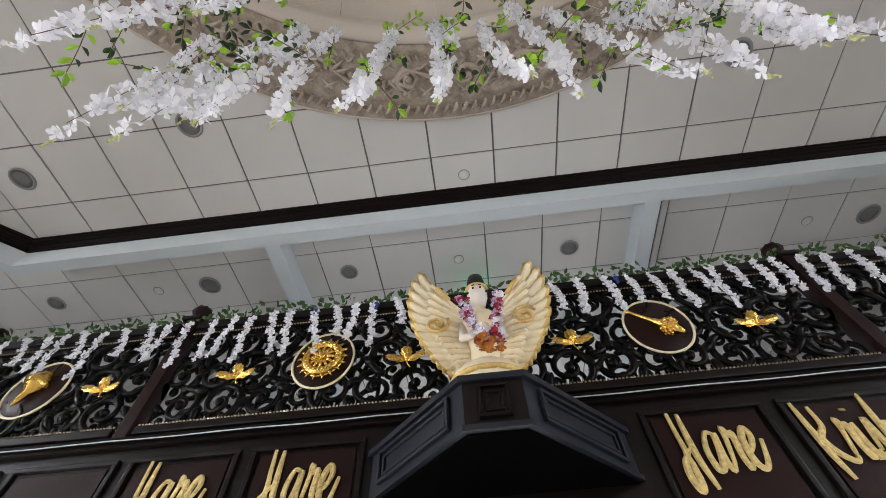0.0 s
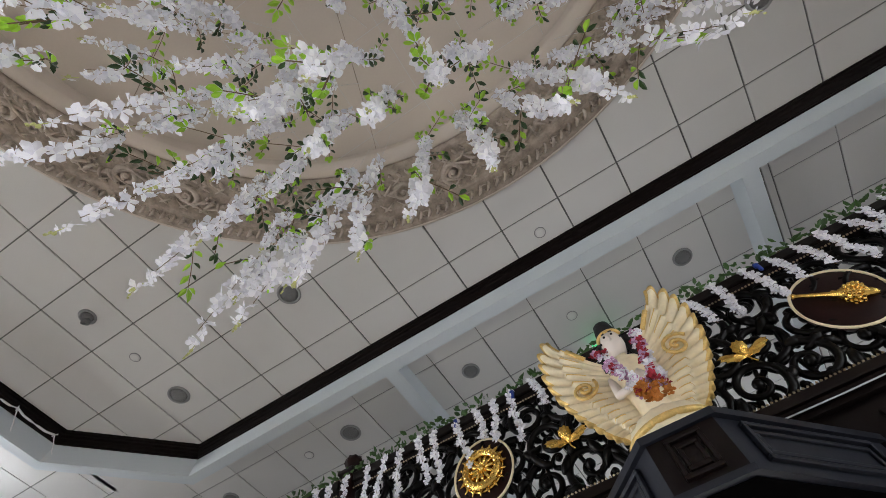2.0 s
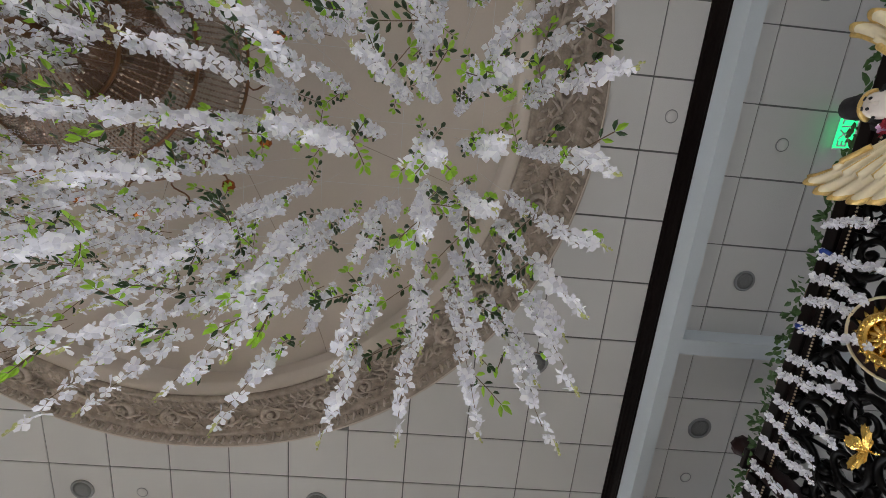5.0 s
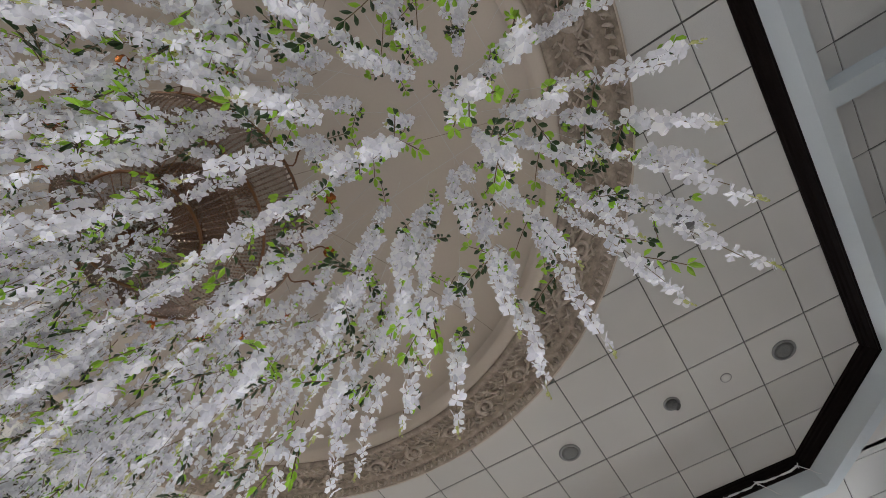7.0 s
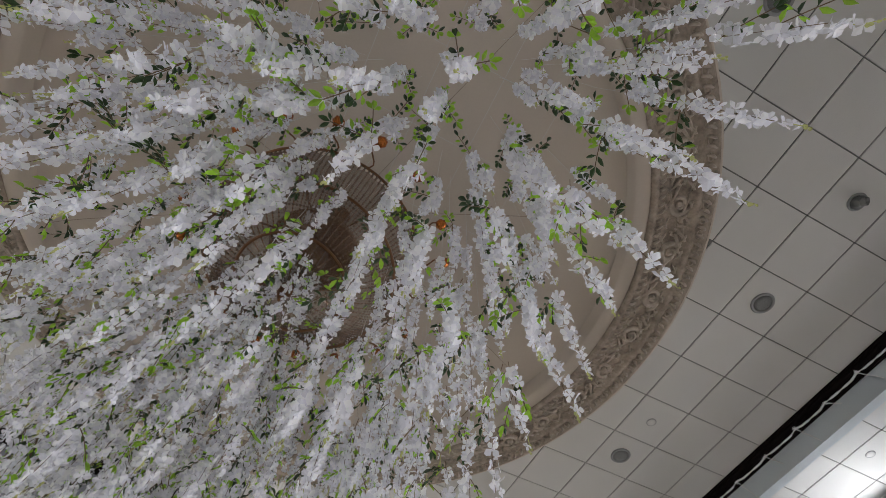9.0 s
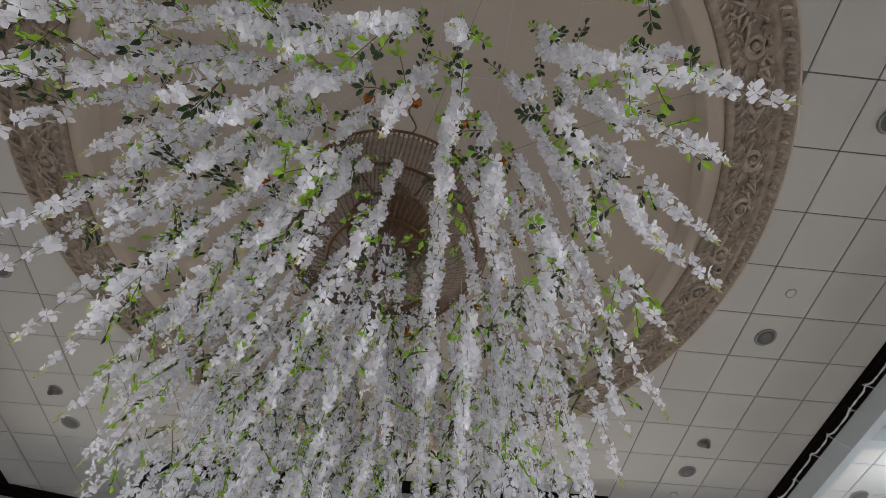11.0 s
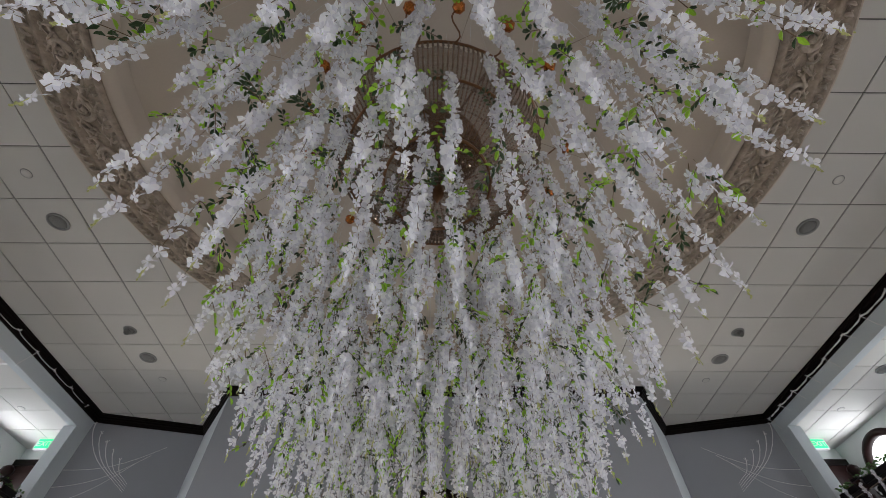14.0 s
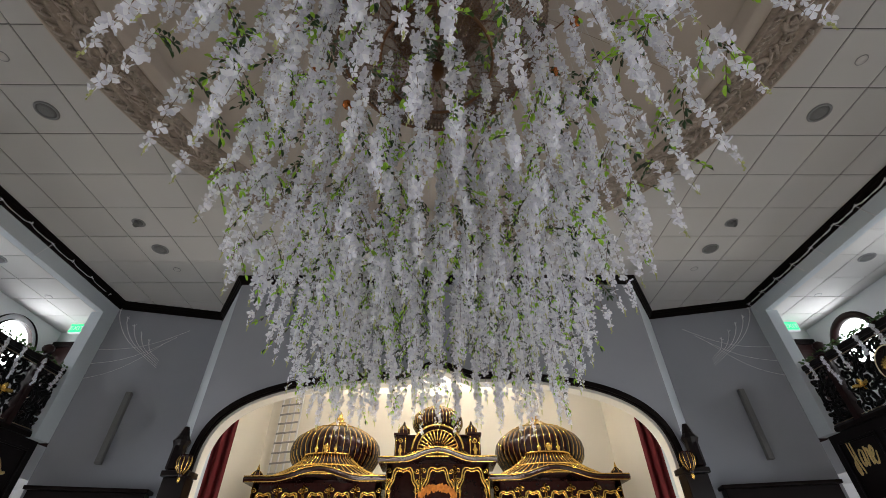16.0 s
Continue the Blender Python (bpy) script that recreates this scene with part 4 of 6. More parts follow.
def railing(mid, along, width, kind="", seed=1, leaves=True):
    """One bay of pierced railing; mid in plan, along the direction in degrees, seen from its -y side."""
    t = thing("gallery_railing", (mid[0], mid[1], RB), "black carved wooden gallery railing with gilt ornaments", "railing", "gallery railings", along)
    h, w = RT - RB, width
    bm = bmesh.new()
    box(bm, -w / 2, w / 2, -0.055, 0.055, h - 0.075, h, bevel=0.008)
    box(bm, -w / 2, w / 2, -0.035, 0.035, h - 0.115, h - 0.077, bevel=0.006)
    part("top_rail", bm, WOOD, t)
    bm = bmesh.new()
    box(bm, -w / 2, w / 2, -0.055, 0.055, 0.0, 0.055, bevel=0.008)
    part("bottom_rail", bm, WOOD, t)
    key = (round(w, 2), seed % 3)
    if key not in scroll_cache:
        ob = part("scrollwork", scrollwork(w - 0.02, h - 0.19, seed), CARVED, t, "pierced acanthus scrolls", True)
        scroll_cache[key] = ob.data
    else:
        ob = new("scrollwork", scroll_cache[key])
        ob.parent = t
        tagged(ob, "pierced acanthus scrolls")
    ob.location.z = 0.07
    n = int(w / 0.022)
    for zz in (0.068, h - 0.128):
        bm = bmesh.new()
        for k in range(n):
            x = -w / 2 + w * (k + 0.5) / n
            lathe(bm, [(0.001, -0.0085), (0.0085, 0), (0.001, 0.0085)], 5, Matrix.Translation((x, -0.040, zz)))
        part("bead_moulding", bm, BRASS, t, "thin beaded brass line")
    if kind:
        bm = bmesh.new()
        m = Matrix.Translation((0, -0.028, h * 0.47)) @ Matrix.Rotation(math.pi / 2, 4, "X")
        lathe(bm, [(0.001, -0.03), (0.208, -0.03), (0.212, 0.0), (0.20, 0.008), (0.001, 0.008)], 40, m, squash=1.10)
        med = part("medallion", bm, REDWOOD, t, "oval red brown wooden medallion", True)
        bm = bmesh.new()
        pts = [(0.212 * math.cos(2 * math.pi * k / 48), -0.035, h * 0.47 + 0.233 * math.sin(2 * math.pi * k / 48)) for k in range(49)]
        tube(bm, pts, 0.0085, 6)
        part("rim", bm, IVORY, med, "pale gilt rim", True)
        bm = emblem(kind)
        bmesh.ops.translate(bm, verts=bm.verts, vec=(0, -0.035, h * 0.47))
        part("emblem", bm, GOLD, med, "polished gold " + kind, True)
    if leaves:
        for s in (-1, 1):
            ob = new("gilt_leaf", leaf_mesh)
            ob.parent = t
            ob.location = (s * (0.585 if w > 1.9 else 0.54), -0.03, h * 0.40)
            tagged(ob, "polished gold leaf spray")
    return t


railing((-1.135, 2.30), 0, 2.22, "wheel", 1)
railing((1.135, 2.30), 0, 2.22, "mace", 1)
railing((-3.22, 2.30), 0, 1.66, "conch", 2)
railing((3.22, 2.30), 0, 1.66, "lotus", 2)
for s in (-1, 1):
    railing((s * 4.45, 2.30), 0, 0.52, "", 3, False)
    c, d = (s * 4.72, 2.30), (s * 5.87, 1.18)
    ln = math.hypot(d[0] - c[0], d[1] - c[1]) - 0.1
    railing(((c[0] + d[0]) / 2, (c[1] + d[1]) / 2), -s * math.degrees(math.atan2(c[1] - d[1], abs(d[0] - c[0]))), ln, "", 4, False)
    # side gallery: a short end bay, four full bays and a bay to the corner
    railing((s * 5.87, -7.16), -s * 90, 0.66, "", 5, False)
    for k in range(4):
        railing((s * 5.87, -5.87 + 1.74 * k), -s * 90, 1.62, "wheel" if k % 2 else "lotus", 2)
    railing((s * 5.87, 0.68), -s * 90, 0.84, "", 5, False)


def post(x, y, rz=0):
    t = thing("railing_post", (x, y, RB), "dark red brown wooden railing post with a carved finial", "post", "railing posts", rz)
    h = RT - RB
    bm = bmesh.new()
    box(bm, -0.045, 0.045, -0.062, 0.062, -0.02, h + 0.01, bevel=0.006)
    part("shaft", bm, REDWOOD, t)
    bm = bmesh.new()
    box(bm, -0.075, 0.075, -0.09, 0.09, h + 0.012, h + 0.045, bevel=0.006)
    part("cap", bm, WOOD, t)
    bm = bmesh.new()
    lathe(bm, [(0.035, 0), (0.03, 0.02), (0.055, 0.05), (0.075, 0.095), (0.066, 0.14), (0.03, 0.17), (0.001, 0.178)], 16, Matrix.Translation((0, 0, h + 0.046)), rib=0.09, ribs=8)
    part("finial", bm, REDWOOD, t, "carved bud finial", True)
    return t


p0 = post(-2.31, 2.30)
for x, y, rz in ((2.31, 2.30, 0), (-4.12, 2.30, 0), (4.12, 2.30, 0)):
    copy_thing(p0, pose(x, y, RB, 0, 0, rz))
for s in (-1, 1):
    copy_thing(p0, pose(s * 4.76, 2.27, RB, 0, 0, -s * 22))
    for k in range(7):
        copy_thing(p0, pose(s * 5.87, (-7.53, -6.76, -5.02, -3.28, -1.54, 0.20, 1.18)[k], RB, 0, 0, 90))

# fascia under the front railing, with gilt lettering
FY = 2.285
bm = bmesh.new()
box(bm, -4.72, 4.72, FY, FY + 0.08, 2.35, RB - 0.004)
for s in (-1, 1):
    a, b = sorted((s * 5.86, s * 5.94))
    box(bm, a, b, -7.45, 1.18, 2.35, RB - 0.004)
    if s > 0:
        slab(bm, (4.72, FY + 0.08), (5.94, 1.18), 2.35, RB - 0.004, 0.08)
    else:
        slab(bm, (-5.94, 1.18), (-4.72, FY + 0.08), 2.35, RB - 0.004, 0.08)
structure("gallery_fascia", bm, WOOD, "dark wooden fascia under the gallery railing")
bm = bmesh.new()
box(bm, -4.72, 4.72, FY - 0.055, FY + 0.02, 3.185, 3.212, bevel=0.006)
box(bm, -4.72, 4.72, FY - 0.035, FY - 0.001, 3.155, 3.183, bevel=0.005)
for s in (-1, 1):
    a, b = sorted((s * 5.80, s * 5.859))
    box(bm, a, b, -7.45, 1.15, 3.205, 3.262, bevel=0.006)
structure("ledge_trim", bm, CROWN, "dark ledge moulding above the fascia")
bm = bmesh.new()
tube(bm, [(x * 0.236, FY - 0.060, 3.183 + 0.003 * math.sin(x * 1.7)) for x in range(-20, 21)], 0.004, 5)
tagged(part("light_cord", bm, BEAM, None, "thin pale cord along the fascia ledge"), category="cord")


# brush-script letters as strokes on a unit x-height
SCRIPT = {
    "H": (0.98, [[(0.24, 1.60), (0.28, 1.0), (0.32, 0.50), (0.14, 0.28), (0.10, -0.08), (0.24, -0.37), (0.36, -0.24), (0.36, 0.2), (0.34, 0.48), (0.64, 0.66)], [(0.62, 1.56), (0.62, 0.9), (0.66, 0.3), (0.84, -0.37)]]),
    "K": (1.10, [[(0.18, 1.66), (0.26, 0.9), (0.34, 0.2), (0.52, -0.42)], [(0.72, 1.50), (0.75, 0.95), (0.42, 0.62), (0.62, 0.22), (1.02, -0.02), (1.20, 0.12)]]),
    "a": (0.72, [[(0.58, 0.92), (0.30, 0.98), (0.08, 0.55), (0.14, 0.08), (0.36, 0.12), (0.56, 0.62), (0.60, 0.95), (0.56, 0.3), (0.66, 0.0), (0.80, 0.22)]]),
    "r": (0.60, [[(0.05, 0.15), (0.22, 0.8), (0.24, 1.08), (0.34, 0.88), (0.52, 0.90), (0.46, 0.4), (0.52, 0.02), (0.68, 0.18)]]),
    "e": (0.66, [[(0.06, 0.35), (0.34, 0.52), (0.52, 0.82), (0.38, 1.02), (0.16, 0.72), (0.14, 0.25), (0.32, 0.0), (0.56, 0.12), (0.82, 0.70)]]),
    "i": (0.36, [[(0.14, 0.95), (0.10, 0.4), (0.16, 0.02), (0.34, 0.2)], [(0.20, 1.30), (0.22, 1.36)]]),
    "s": (0.52, [[(0.05, 0.2), (0.30, 1.05), (0.36, 0.6), (0.38, 0.15), (0.16, 0.0), (0.06, 0.14)]]),
    "h": (0.70, [[(0.30, 1.75), (0.20, 0.9), (0.12, 0.0)], [(0.14, 0.3), (0.36, 0.85), (0.50, 0.75), (0.48, 0.2), (0.60, 0.0), (0.74, 0.2)]]),
    "n": (0.68, [[(0.10, 0.95), (0.12, 0.0)], [(0.12, 0.35), (0.34, 0.92), (0.48, 0.8), (0.46, 0.2), (0.58, 0.0), (0.72, 0.2)]]),
}


def smooth_line(pts, n=5):
    """A Catmull-Rom line through stroke points."""
    p = [Vector((*q, 0)) for q in [pts[0]] + list(pts) + [pts[-1]]]
    out = []
    for i in range(1, len(p) - 2):
        for k in range(n):
            t = k / n
            out.append(0.5 * ((2 * p[i]) + (p[i + 1] - p[i - 1]) * t + (2 * p[i - 1] - 5 * p[i] + 4 * p[i + 1] - p[i + 2]) * t * t + (3 * p[i] - p[i - 1] - 3 * p[i + 1] + p[i + 2]) * t ** 3))
    return out + [p[-2]]


def lettering(word, parent, x, z, size):
    """Brush-script word of gilt strokes, one part a letter."""
    for c in word:
        adv, strokes = SCRIPT[c]
        bm = bmesh.new()
        for st in strokes:
            pts = [(x + 0.66 * (q.x + 0.03 * q.y) * size, -0.020, z + q.y * size) for q in smooth_line(st)]
            tube(bm, pts, 0.0150, 6, taper=lambda u: 0.70 + 0.55 * math.sin(math.pi * u))
        for v in bm.verts:
            v.co.y = -0.020 + (v.co.y + 0.020) * 0.5
        part("letter", bm, GLITTER, parent, "glittering gold script letter")
        x += adv * size * 0.68


def sign_panel(x, y, rz, word, wood=REDWOOD):
    t = thing("fascia_panel", (x, y, 2.70), "dark wooden fascia panel with glittering gold lettering", "panel", "fascia panels", rz)
    w, h = 0.66, 0.78
    z0 = 3.085 - h - 2.70
    bm = bmesh.new()
    for a0, a1, b0, b1 in ((-w / 2, w / 2, z0 + h - 0.03, z0 + h), (-w / 2, w / 2, z0, z0 + 0.03), (-w / 2, -w / 2 + 0.03, z0 + 0.03, z0 + h - 0.03), (w / 2 - 0.03, w / 2, z0 + 0.03, z0 + h - 0.03)):
        box(bm, a0, a1, -0.024, 0.0, b0, b1, bevel=0.006)
    part("moulding", bm, WOOD, t)
    bm = bmesh.new()
    box(bm, -w / 2 + 0.05, w / 2 - 0.05, -0.010, 0.0, z0 + 0.05, z0 + h - 0.05, bevel=0.006)
    part("field", bm, wood, t)
    if word == "bar":
        bm = bmesh.new()
        tube(bm, [(-0.16 + 0.05 * k, -0.02, 0.10 + 0.08 * math.sin(k * 0.9)) for k in range(7)], 0.022, 6)
        part("gilt_bar", bm, GLITTER, t, "glittering gold bar")
    elif word:
        lettering(word, t, -0.225 if word == "Hare" else -0.30, 0.025, 0.205 if word == "Hare" else 0.195)
    return t


for k, (left, right) in enumerate((("Hare", "Hare"), ("Hare", "Krishna"), ("bar", "bar"), ("", ""), ("", ""))):
    x = 1.09 + 0.735 * k
    sign_panel(-x, FY, 0, left)
    sign_panel(x, FY, 0, right)
for s in (-1, 1):
    for k in range(10):
        sign_panel(s * 5.858, -7.0 + 0.78 * k, -s * 90, "Hare" if k == 0 and s < 0 else ("bar" if k < 2 else ""), WOOD)

# ---- white flower strands and ivy on the railings ----
rng = random.Random(21)
strands = []
for k in range(4):
    bf = bmesh.new()
    z, ln = 0.0, (0.34, 0.44, 0.28, 0.38)[k]
    x = 0.0
    while z > -ln:
        x += rng.uniform(-0.008, 0.008)
        petal_flower(bf, (x + rng.uniform(-0.016, 0.016), rng.uniform(-0.02, 0.0), z), (rng.uniform(-0.6, 0.6), -1, rng.uniform(-0.6, 0.3)), 0.023 * rng.uniform(0.8, 1.2), rng)
        z -= 0.0135
    t = thing("flower_strand", (0, 2.22, RT - 0.04), "short strand of white silk blossoms hung over the railing", "garland", "railing flower strands")
    part("blossoms", bf, PETAL, t)
    bs = bmesh.new()
    tube(bs, [(0, 0.02, 0.04), (0, -0.0, 0.02), (x * 0.5, -0.006, -ln / 2), (x, -0.006, -ln)], 0.002, 4)
    part("stem", bs, STEM, t)
    strands.append(t)
done = set()


def hang(x, y, rz):
    k = rng.randrange(4)
    m = pose(x, y, RT - 0.03 + rng.uniform(-0.02, 0.02), 0, rng.uniform(-9, 9), rz)
    if k in done:
        copy_thing(strands[k], m)
    else:
        done.add(k)
        strands[k].matrix_basis = m


x = -4.6
while x < 4.6:
    if abs(x) > 0.35:
        hang(x, 2.235, 0)
    x += rng.uniform(0.13, 0.21)
for s in (-1, 1):
    y = 1.0
    while y > -7.3:
        hang(s * 5.80, y, -s * 90)
        y -= rng.uniform(0.24, 0.40)


def ivy(name_len, at, rz):
    t = thing("ivy_garland", at, "green ivy garland laid along the railing top", "garland", "ivy garlands", rz)
    bl, bs = bmesh.new(), bmesh.new()
    n = int(name_len / 0.02)
    pts = [(-name_len / 2 + name_len * k / 40, 0.012 * math.sin(k * 1.1), 0.012 + 0.012 * math.sin(k * 0.7)) for k in range(41)]
    tube(bs, pts, 0.004, 5)
    for k in range(n * 2):
        x = rng.uniform(-name_len / 2, name_len / 2)
        a = rng.uniform(0, 6.28)
        up = rng.uniform(-0.5, 0.9)
        leaflet(bl, (x, rng.uniform(-0.07, 0.04), rng.uniform(0.0, 0.065)), (math.cos(a), 0.6 * math.sin(a) - 0.25, up), (0.2, 1, 0.3), rng.uniform(0.035, 0.072), rng.uniform(0.011, 0.019))
    part("leaves", bl, IVY, t)
    part("stem", bs, STEM, t)
    return t


for x, w in ((-3.22, 1.7), (-1.14, 2.3), (1.14, 2.3), (3.22, 1.7)):
    ivy(w, (x, 2.28, RT + 0.002), 0)
for s in (-1, 1):
    for k in range(2):
        ivy(1.7, (s * 5.86, -6.66 + 1.74 * k, RT + 0.002), 90)
for x in (-1.28, -0.80, 1.02):
    t = thing("ribbon", (x, 2.235, RT - 0.10), "blue ribbon tied round the railing top", "ribbon", "blue ribbons")
    bm = bmesh.new()
    tube(bm, [(0, 0, 0.08), (0.004, -0.012, 0.04), (-0.003, -0.012, 0.0)], 0.013, 6)
    ball(bm, (0, -0.010, 0.055), 0.019, 8)
    part("knot", bm, RIBBON, t, smooth=True)

# ---- projecting bay with the winged figure ----
PT, PB = 2.985, 2.73
bay = thing("projecting_bay", (-0.03, 0, 0), "dark panelled wooden bay that projects from the gallery", "bay")
outline = [(-0.14, 1.715), (0.14, 1.715), (0.68, 2.27), (-0.68, 2.27)]
bm = bmesh.new()
prism(bm, outline, PB, PT)
part("body", bm, SHEENWOOD, bay)
bm = bmesh.new()
o2 = [(-0.155, 1.695), (0.155, 1.695), (0.71, 2.27), (-0.71, 2.27)]
prism(bm, o2, PT - 0.022, PT + 0.012)
part("top_moulding", bm, SHEENWOOD, bay)
bm = bmesh.new()
prism(bm, [(-0.15, 1.70), (0.15, 1.70), (0.695, 2.27), (-0.695, 2.27)], PB - 0.012, PB + 0.014)
part("foot_moulding", bm, SHEENWOOD, bay)
for a, b in (((-0.14, 1.715), (0.14, 1.715)), ((0.14, 1.715), (0.68, 2.27)), ((-0.68, 2.27), (-0.14, 1.715))):
    ln = math.hypot(b[0] - a[0], b[1] - a[1])
    ang = math.degrees(math.atan2(b[1] - a[1], b[0] - a[0]))
    w = ln * (0.52 if ln < 0.4 else 0.76)
    for k, (d, th) in enumerate(((0.0, 0.022), (0.030, 0.013))):
        bm = bmesh.new()
        x1, z1 = w / 2 - d, 0.085 - d
        for r in ((-x1, x1, z1 - 0.018, z1), (-x1, x1, -z1, -z1 + 0.018), (-x1, -x1 + 0.018, -z1 + 0.018, z1 - 0.018), (x1 - 0.018, x1, -z1 + 0.018, z1 - 0.018)):
            box(bm, r[0], r[1], -th, 0.0, r[2], r[3], bevel=0.004)
        ob = part("panel_moulding", bm, WOOD if ln < 0.4 else SHEENWOOD, bay)
        ob.matrix_basis = pose((a[0] + b[0]) / 2, (a[1] + b[1]) / 2, (PT + PB) / 2, 0, 0, ang)

# added sheet under the bay, its blackness stands in for shade
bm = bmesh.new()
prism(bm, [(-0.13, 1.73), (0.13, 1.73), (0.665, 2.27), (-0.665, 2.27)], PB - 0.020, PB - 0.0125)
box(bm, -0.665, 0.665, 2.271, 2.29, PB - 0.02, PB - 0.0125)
part("underside_shade", bm, BAY_SHADE, bay, "black sheet for the shade under the bay")
# thin added face keeps the sides' bluish reflection off the front
bm = bmesh.new()
box(bm, -0.138, 0.138, 1.711, 1.7145, PB + 0.015, PT - 0.023)
part("front_board", bm, WOOD, bay, "dark brown front board")
# winged figure: one mesh
bm = bmesh.new()
FYC = 1.93
lathe(bm, [(0.20, 0), (0.205, 0.05), (0.195, 0.10), (0.17, 0.15), (0.12, 0.19), (0.05, 0.21)], 28, Matrix.Translation((0, FYC - 0.03, PT + 0.012)), 1, squash=0.8, rib=0.03, ribs=14)
tube(bm, [(0.20 * math.cos(math.pi * k / 20), FYC - 0.03 - 0.165 * math.sin(math.pi * k / 20), PT + 0.085) for k in range(21)], 0.016, 6, 3)
lathe(bm, [(0.085, 0.16), (0.085, 0.22), (0.080, 0.34), (0.100, 0.46), (0.12, 0.56), (0.085, 0.63), (0.036, 0.66), (0.034, 0.70)], 20, Matrix.Translation((0, FYC, PT)), 1, squash=0.72)
lathe(bm, [(0.02, -0.085), (0.045, -0.07), (0.062, -0.02), (0.064, 0.02), (0.055, 0.06), (0.02, 0.085)], 18, pose(0, FYC - 0.02, PT + 0.775, 14, 0, 0), 0, squash=1.05)
lathe(bm, [(0.010, 0.0), (0.007, 0.035)], 8, pose(0, FYC - 0.082, PT + 0.755, 14, 0, 0), 0)
for s in (-1, 1):
    tube(bm, [(s * 0.11, FYC, PT + 0.56), (s * 0.115, FYC - 0.06, PT + 0.40), (s * 0.06, FYC - 0.12, PT + 0.36), (s * 0.014, FYC - 0.14, PT + 0.42)], 0.024, 8, 0, taper=lambda u: 1.15 - 0.5 * u)
    ball(bm, (s * 0.058, FYC - 0.055, PT + 0.785), 0.008, 6, 2)
    tube(bm, [(s * 0.03, FYC - 0.09, PT + 0.815), (s * 0.014, FYC - 0.098, PT + 0.812)], 0.004, 5, 2)
    ball(bm, (s * 0.023, FYC - 0.086, PT + 0.795), 0.008, 6, 2)
    # wing: three overlapping rows of broad feathers
    def wing_edge(u, k):
        """A point of the wing's outline, from the top tip down to the foot, drawn in by k."""
        e = [(0.36, 0.70), (0.435, 0.56), (0.446, 0.37), (0.412, 0.19), (0.360, 0.05), (0.300, -0.06), (0.245, -0.15), (0.19, -0.20)]
        w = u * (len(e) - 1)
        i = min(int(w), len(e) - 2)
        f = w - i
        x, z = (e[i][q] * (1 - f) + e[i + 1][q] * f for q in (0, 1))
        r = (0.05 + 0.06 * (1 - u), 0.42 - 0.56 * u)
        return (r[0] + (x - r[0]) * k, r[1] + (z - r[1]) * k)

    def wing_point(u, k, lift):
        """A point of the carved wing: feathers fan from the root and curve up to the outline."""
        f = u * 13 % 1
        ridge = math.sin(math.pi * f)
        tip = 1 + 0.075 * (ridge - 0.6) if k > 0.9 else 1
        x, z = wing_edge(min(1, u + 0.16 * (1 - k) * (1 - u)), k * tip)
        f2 = (u * 13 + 0.5) % 1 if k < 0.62 else f
        y = FYC + 0.02 - 0.055 * k - lift * (0.036 * math.sin(math.pi * f2) ** 0.7 * min(1, k * 2.2) + (0.018 if k < 0.62 else 0.0))
        return Vector((s * x, y, PT + 0.36 + z))

    NU, NK = 104, 15
    grid = [[bm.verts.new(wing_point(q / NU, 0.04 + 0.96 * w / NK, 1)) for w in range(NK + 1)] for q in range(NU + 1)]
    back = [[bm.verts.new(wing_point(q / NU, 0.04 + 0.96 * w / NK, 0) + Vector((0, 0.012, 0))) for w in (0, 8, NK)] for q in range(NU + 1)]
    for q in range(NU):
        for w in range(NK):
            f = bm.faces.new((grid[q][w], grid[q][w + 1], grid[q + 1][w + 1], grid[q + 1][w]))
            f.material_index = 3 if w == NK - 1 or (q % 8 == 0 and w > 4) else 1
        for w in range(2):
            bm.faces.new((back[q][w], back[q + 1][w], back[q + 1][w + 1], back[q][w + 1])).material_index = 1
        bm.faces.new((grid[q][NK], back[q][2], back[q + 1][2], grid[q + 1][NK])).material_index = 3
    tube(bm, spiral_pts(s * 0.26, PT + 0.52, 0.075, 1.7, 0.5, s, FYC - 0.075), 0.010, 6, 3)
    tube(bm, [wing_point(0, 0.25 + 0.75 * k / 6, 1) for k in range(7)], 0.015, 6, 3)
# hair and head dress
lathe(bm, [(0.066, -0.02), (0.078, 0.02), (0.074, 0.07), (0.05, 0.10), (0.062, 0.13), (0.05, 0.19), (0.015, 0.21)], 18, pose(0, FYC + 0.022, PT + 0.80, 6, 0, 0), 2)
tube(bm, [(0.066 * math.sin(a), FYC - 0.02 - 0.062 * math.cos(a), PT + 0.835) for a in [(-1.4 + 0.2 * k) for k in range(15)]], 0.013, 6, 3)
for s in (-1, 1):
    tube(bm, [(s * 0.075, FYC + 0.03, PT + 0.84), (s * 0.10, FYC + 0.03, PT + 0.74), (s * 0.105, FYC + 0.02, PT + 0.62)], 0.036, 7, 2)
fig = part("winged_statue", bm, [SKIN, IVORY, BLACK, GILT], None, "white and gold winged statue on the projecting bay", True)
tagged(fig, category="statue").location.x = -0.035
gar = thing("flower_necklace", (-0.035, FYC - 0.10, PT + 0.45), "pink, white, red and orange flower garland on the statue", "garland")
rng = random.Random(5)
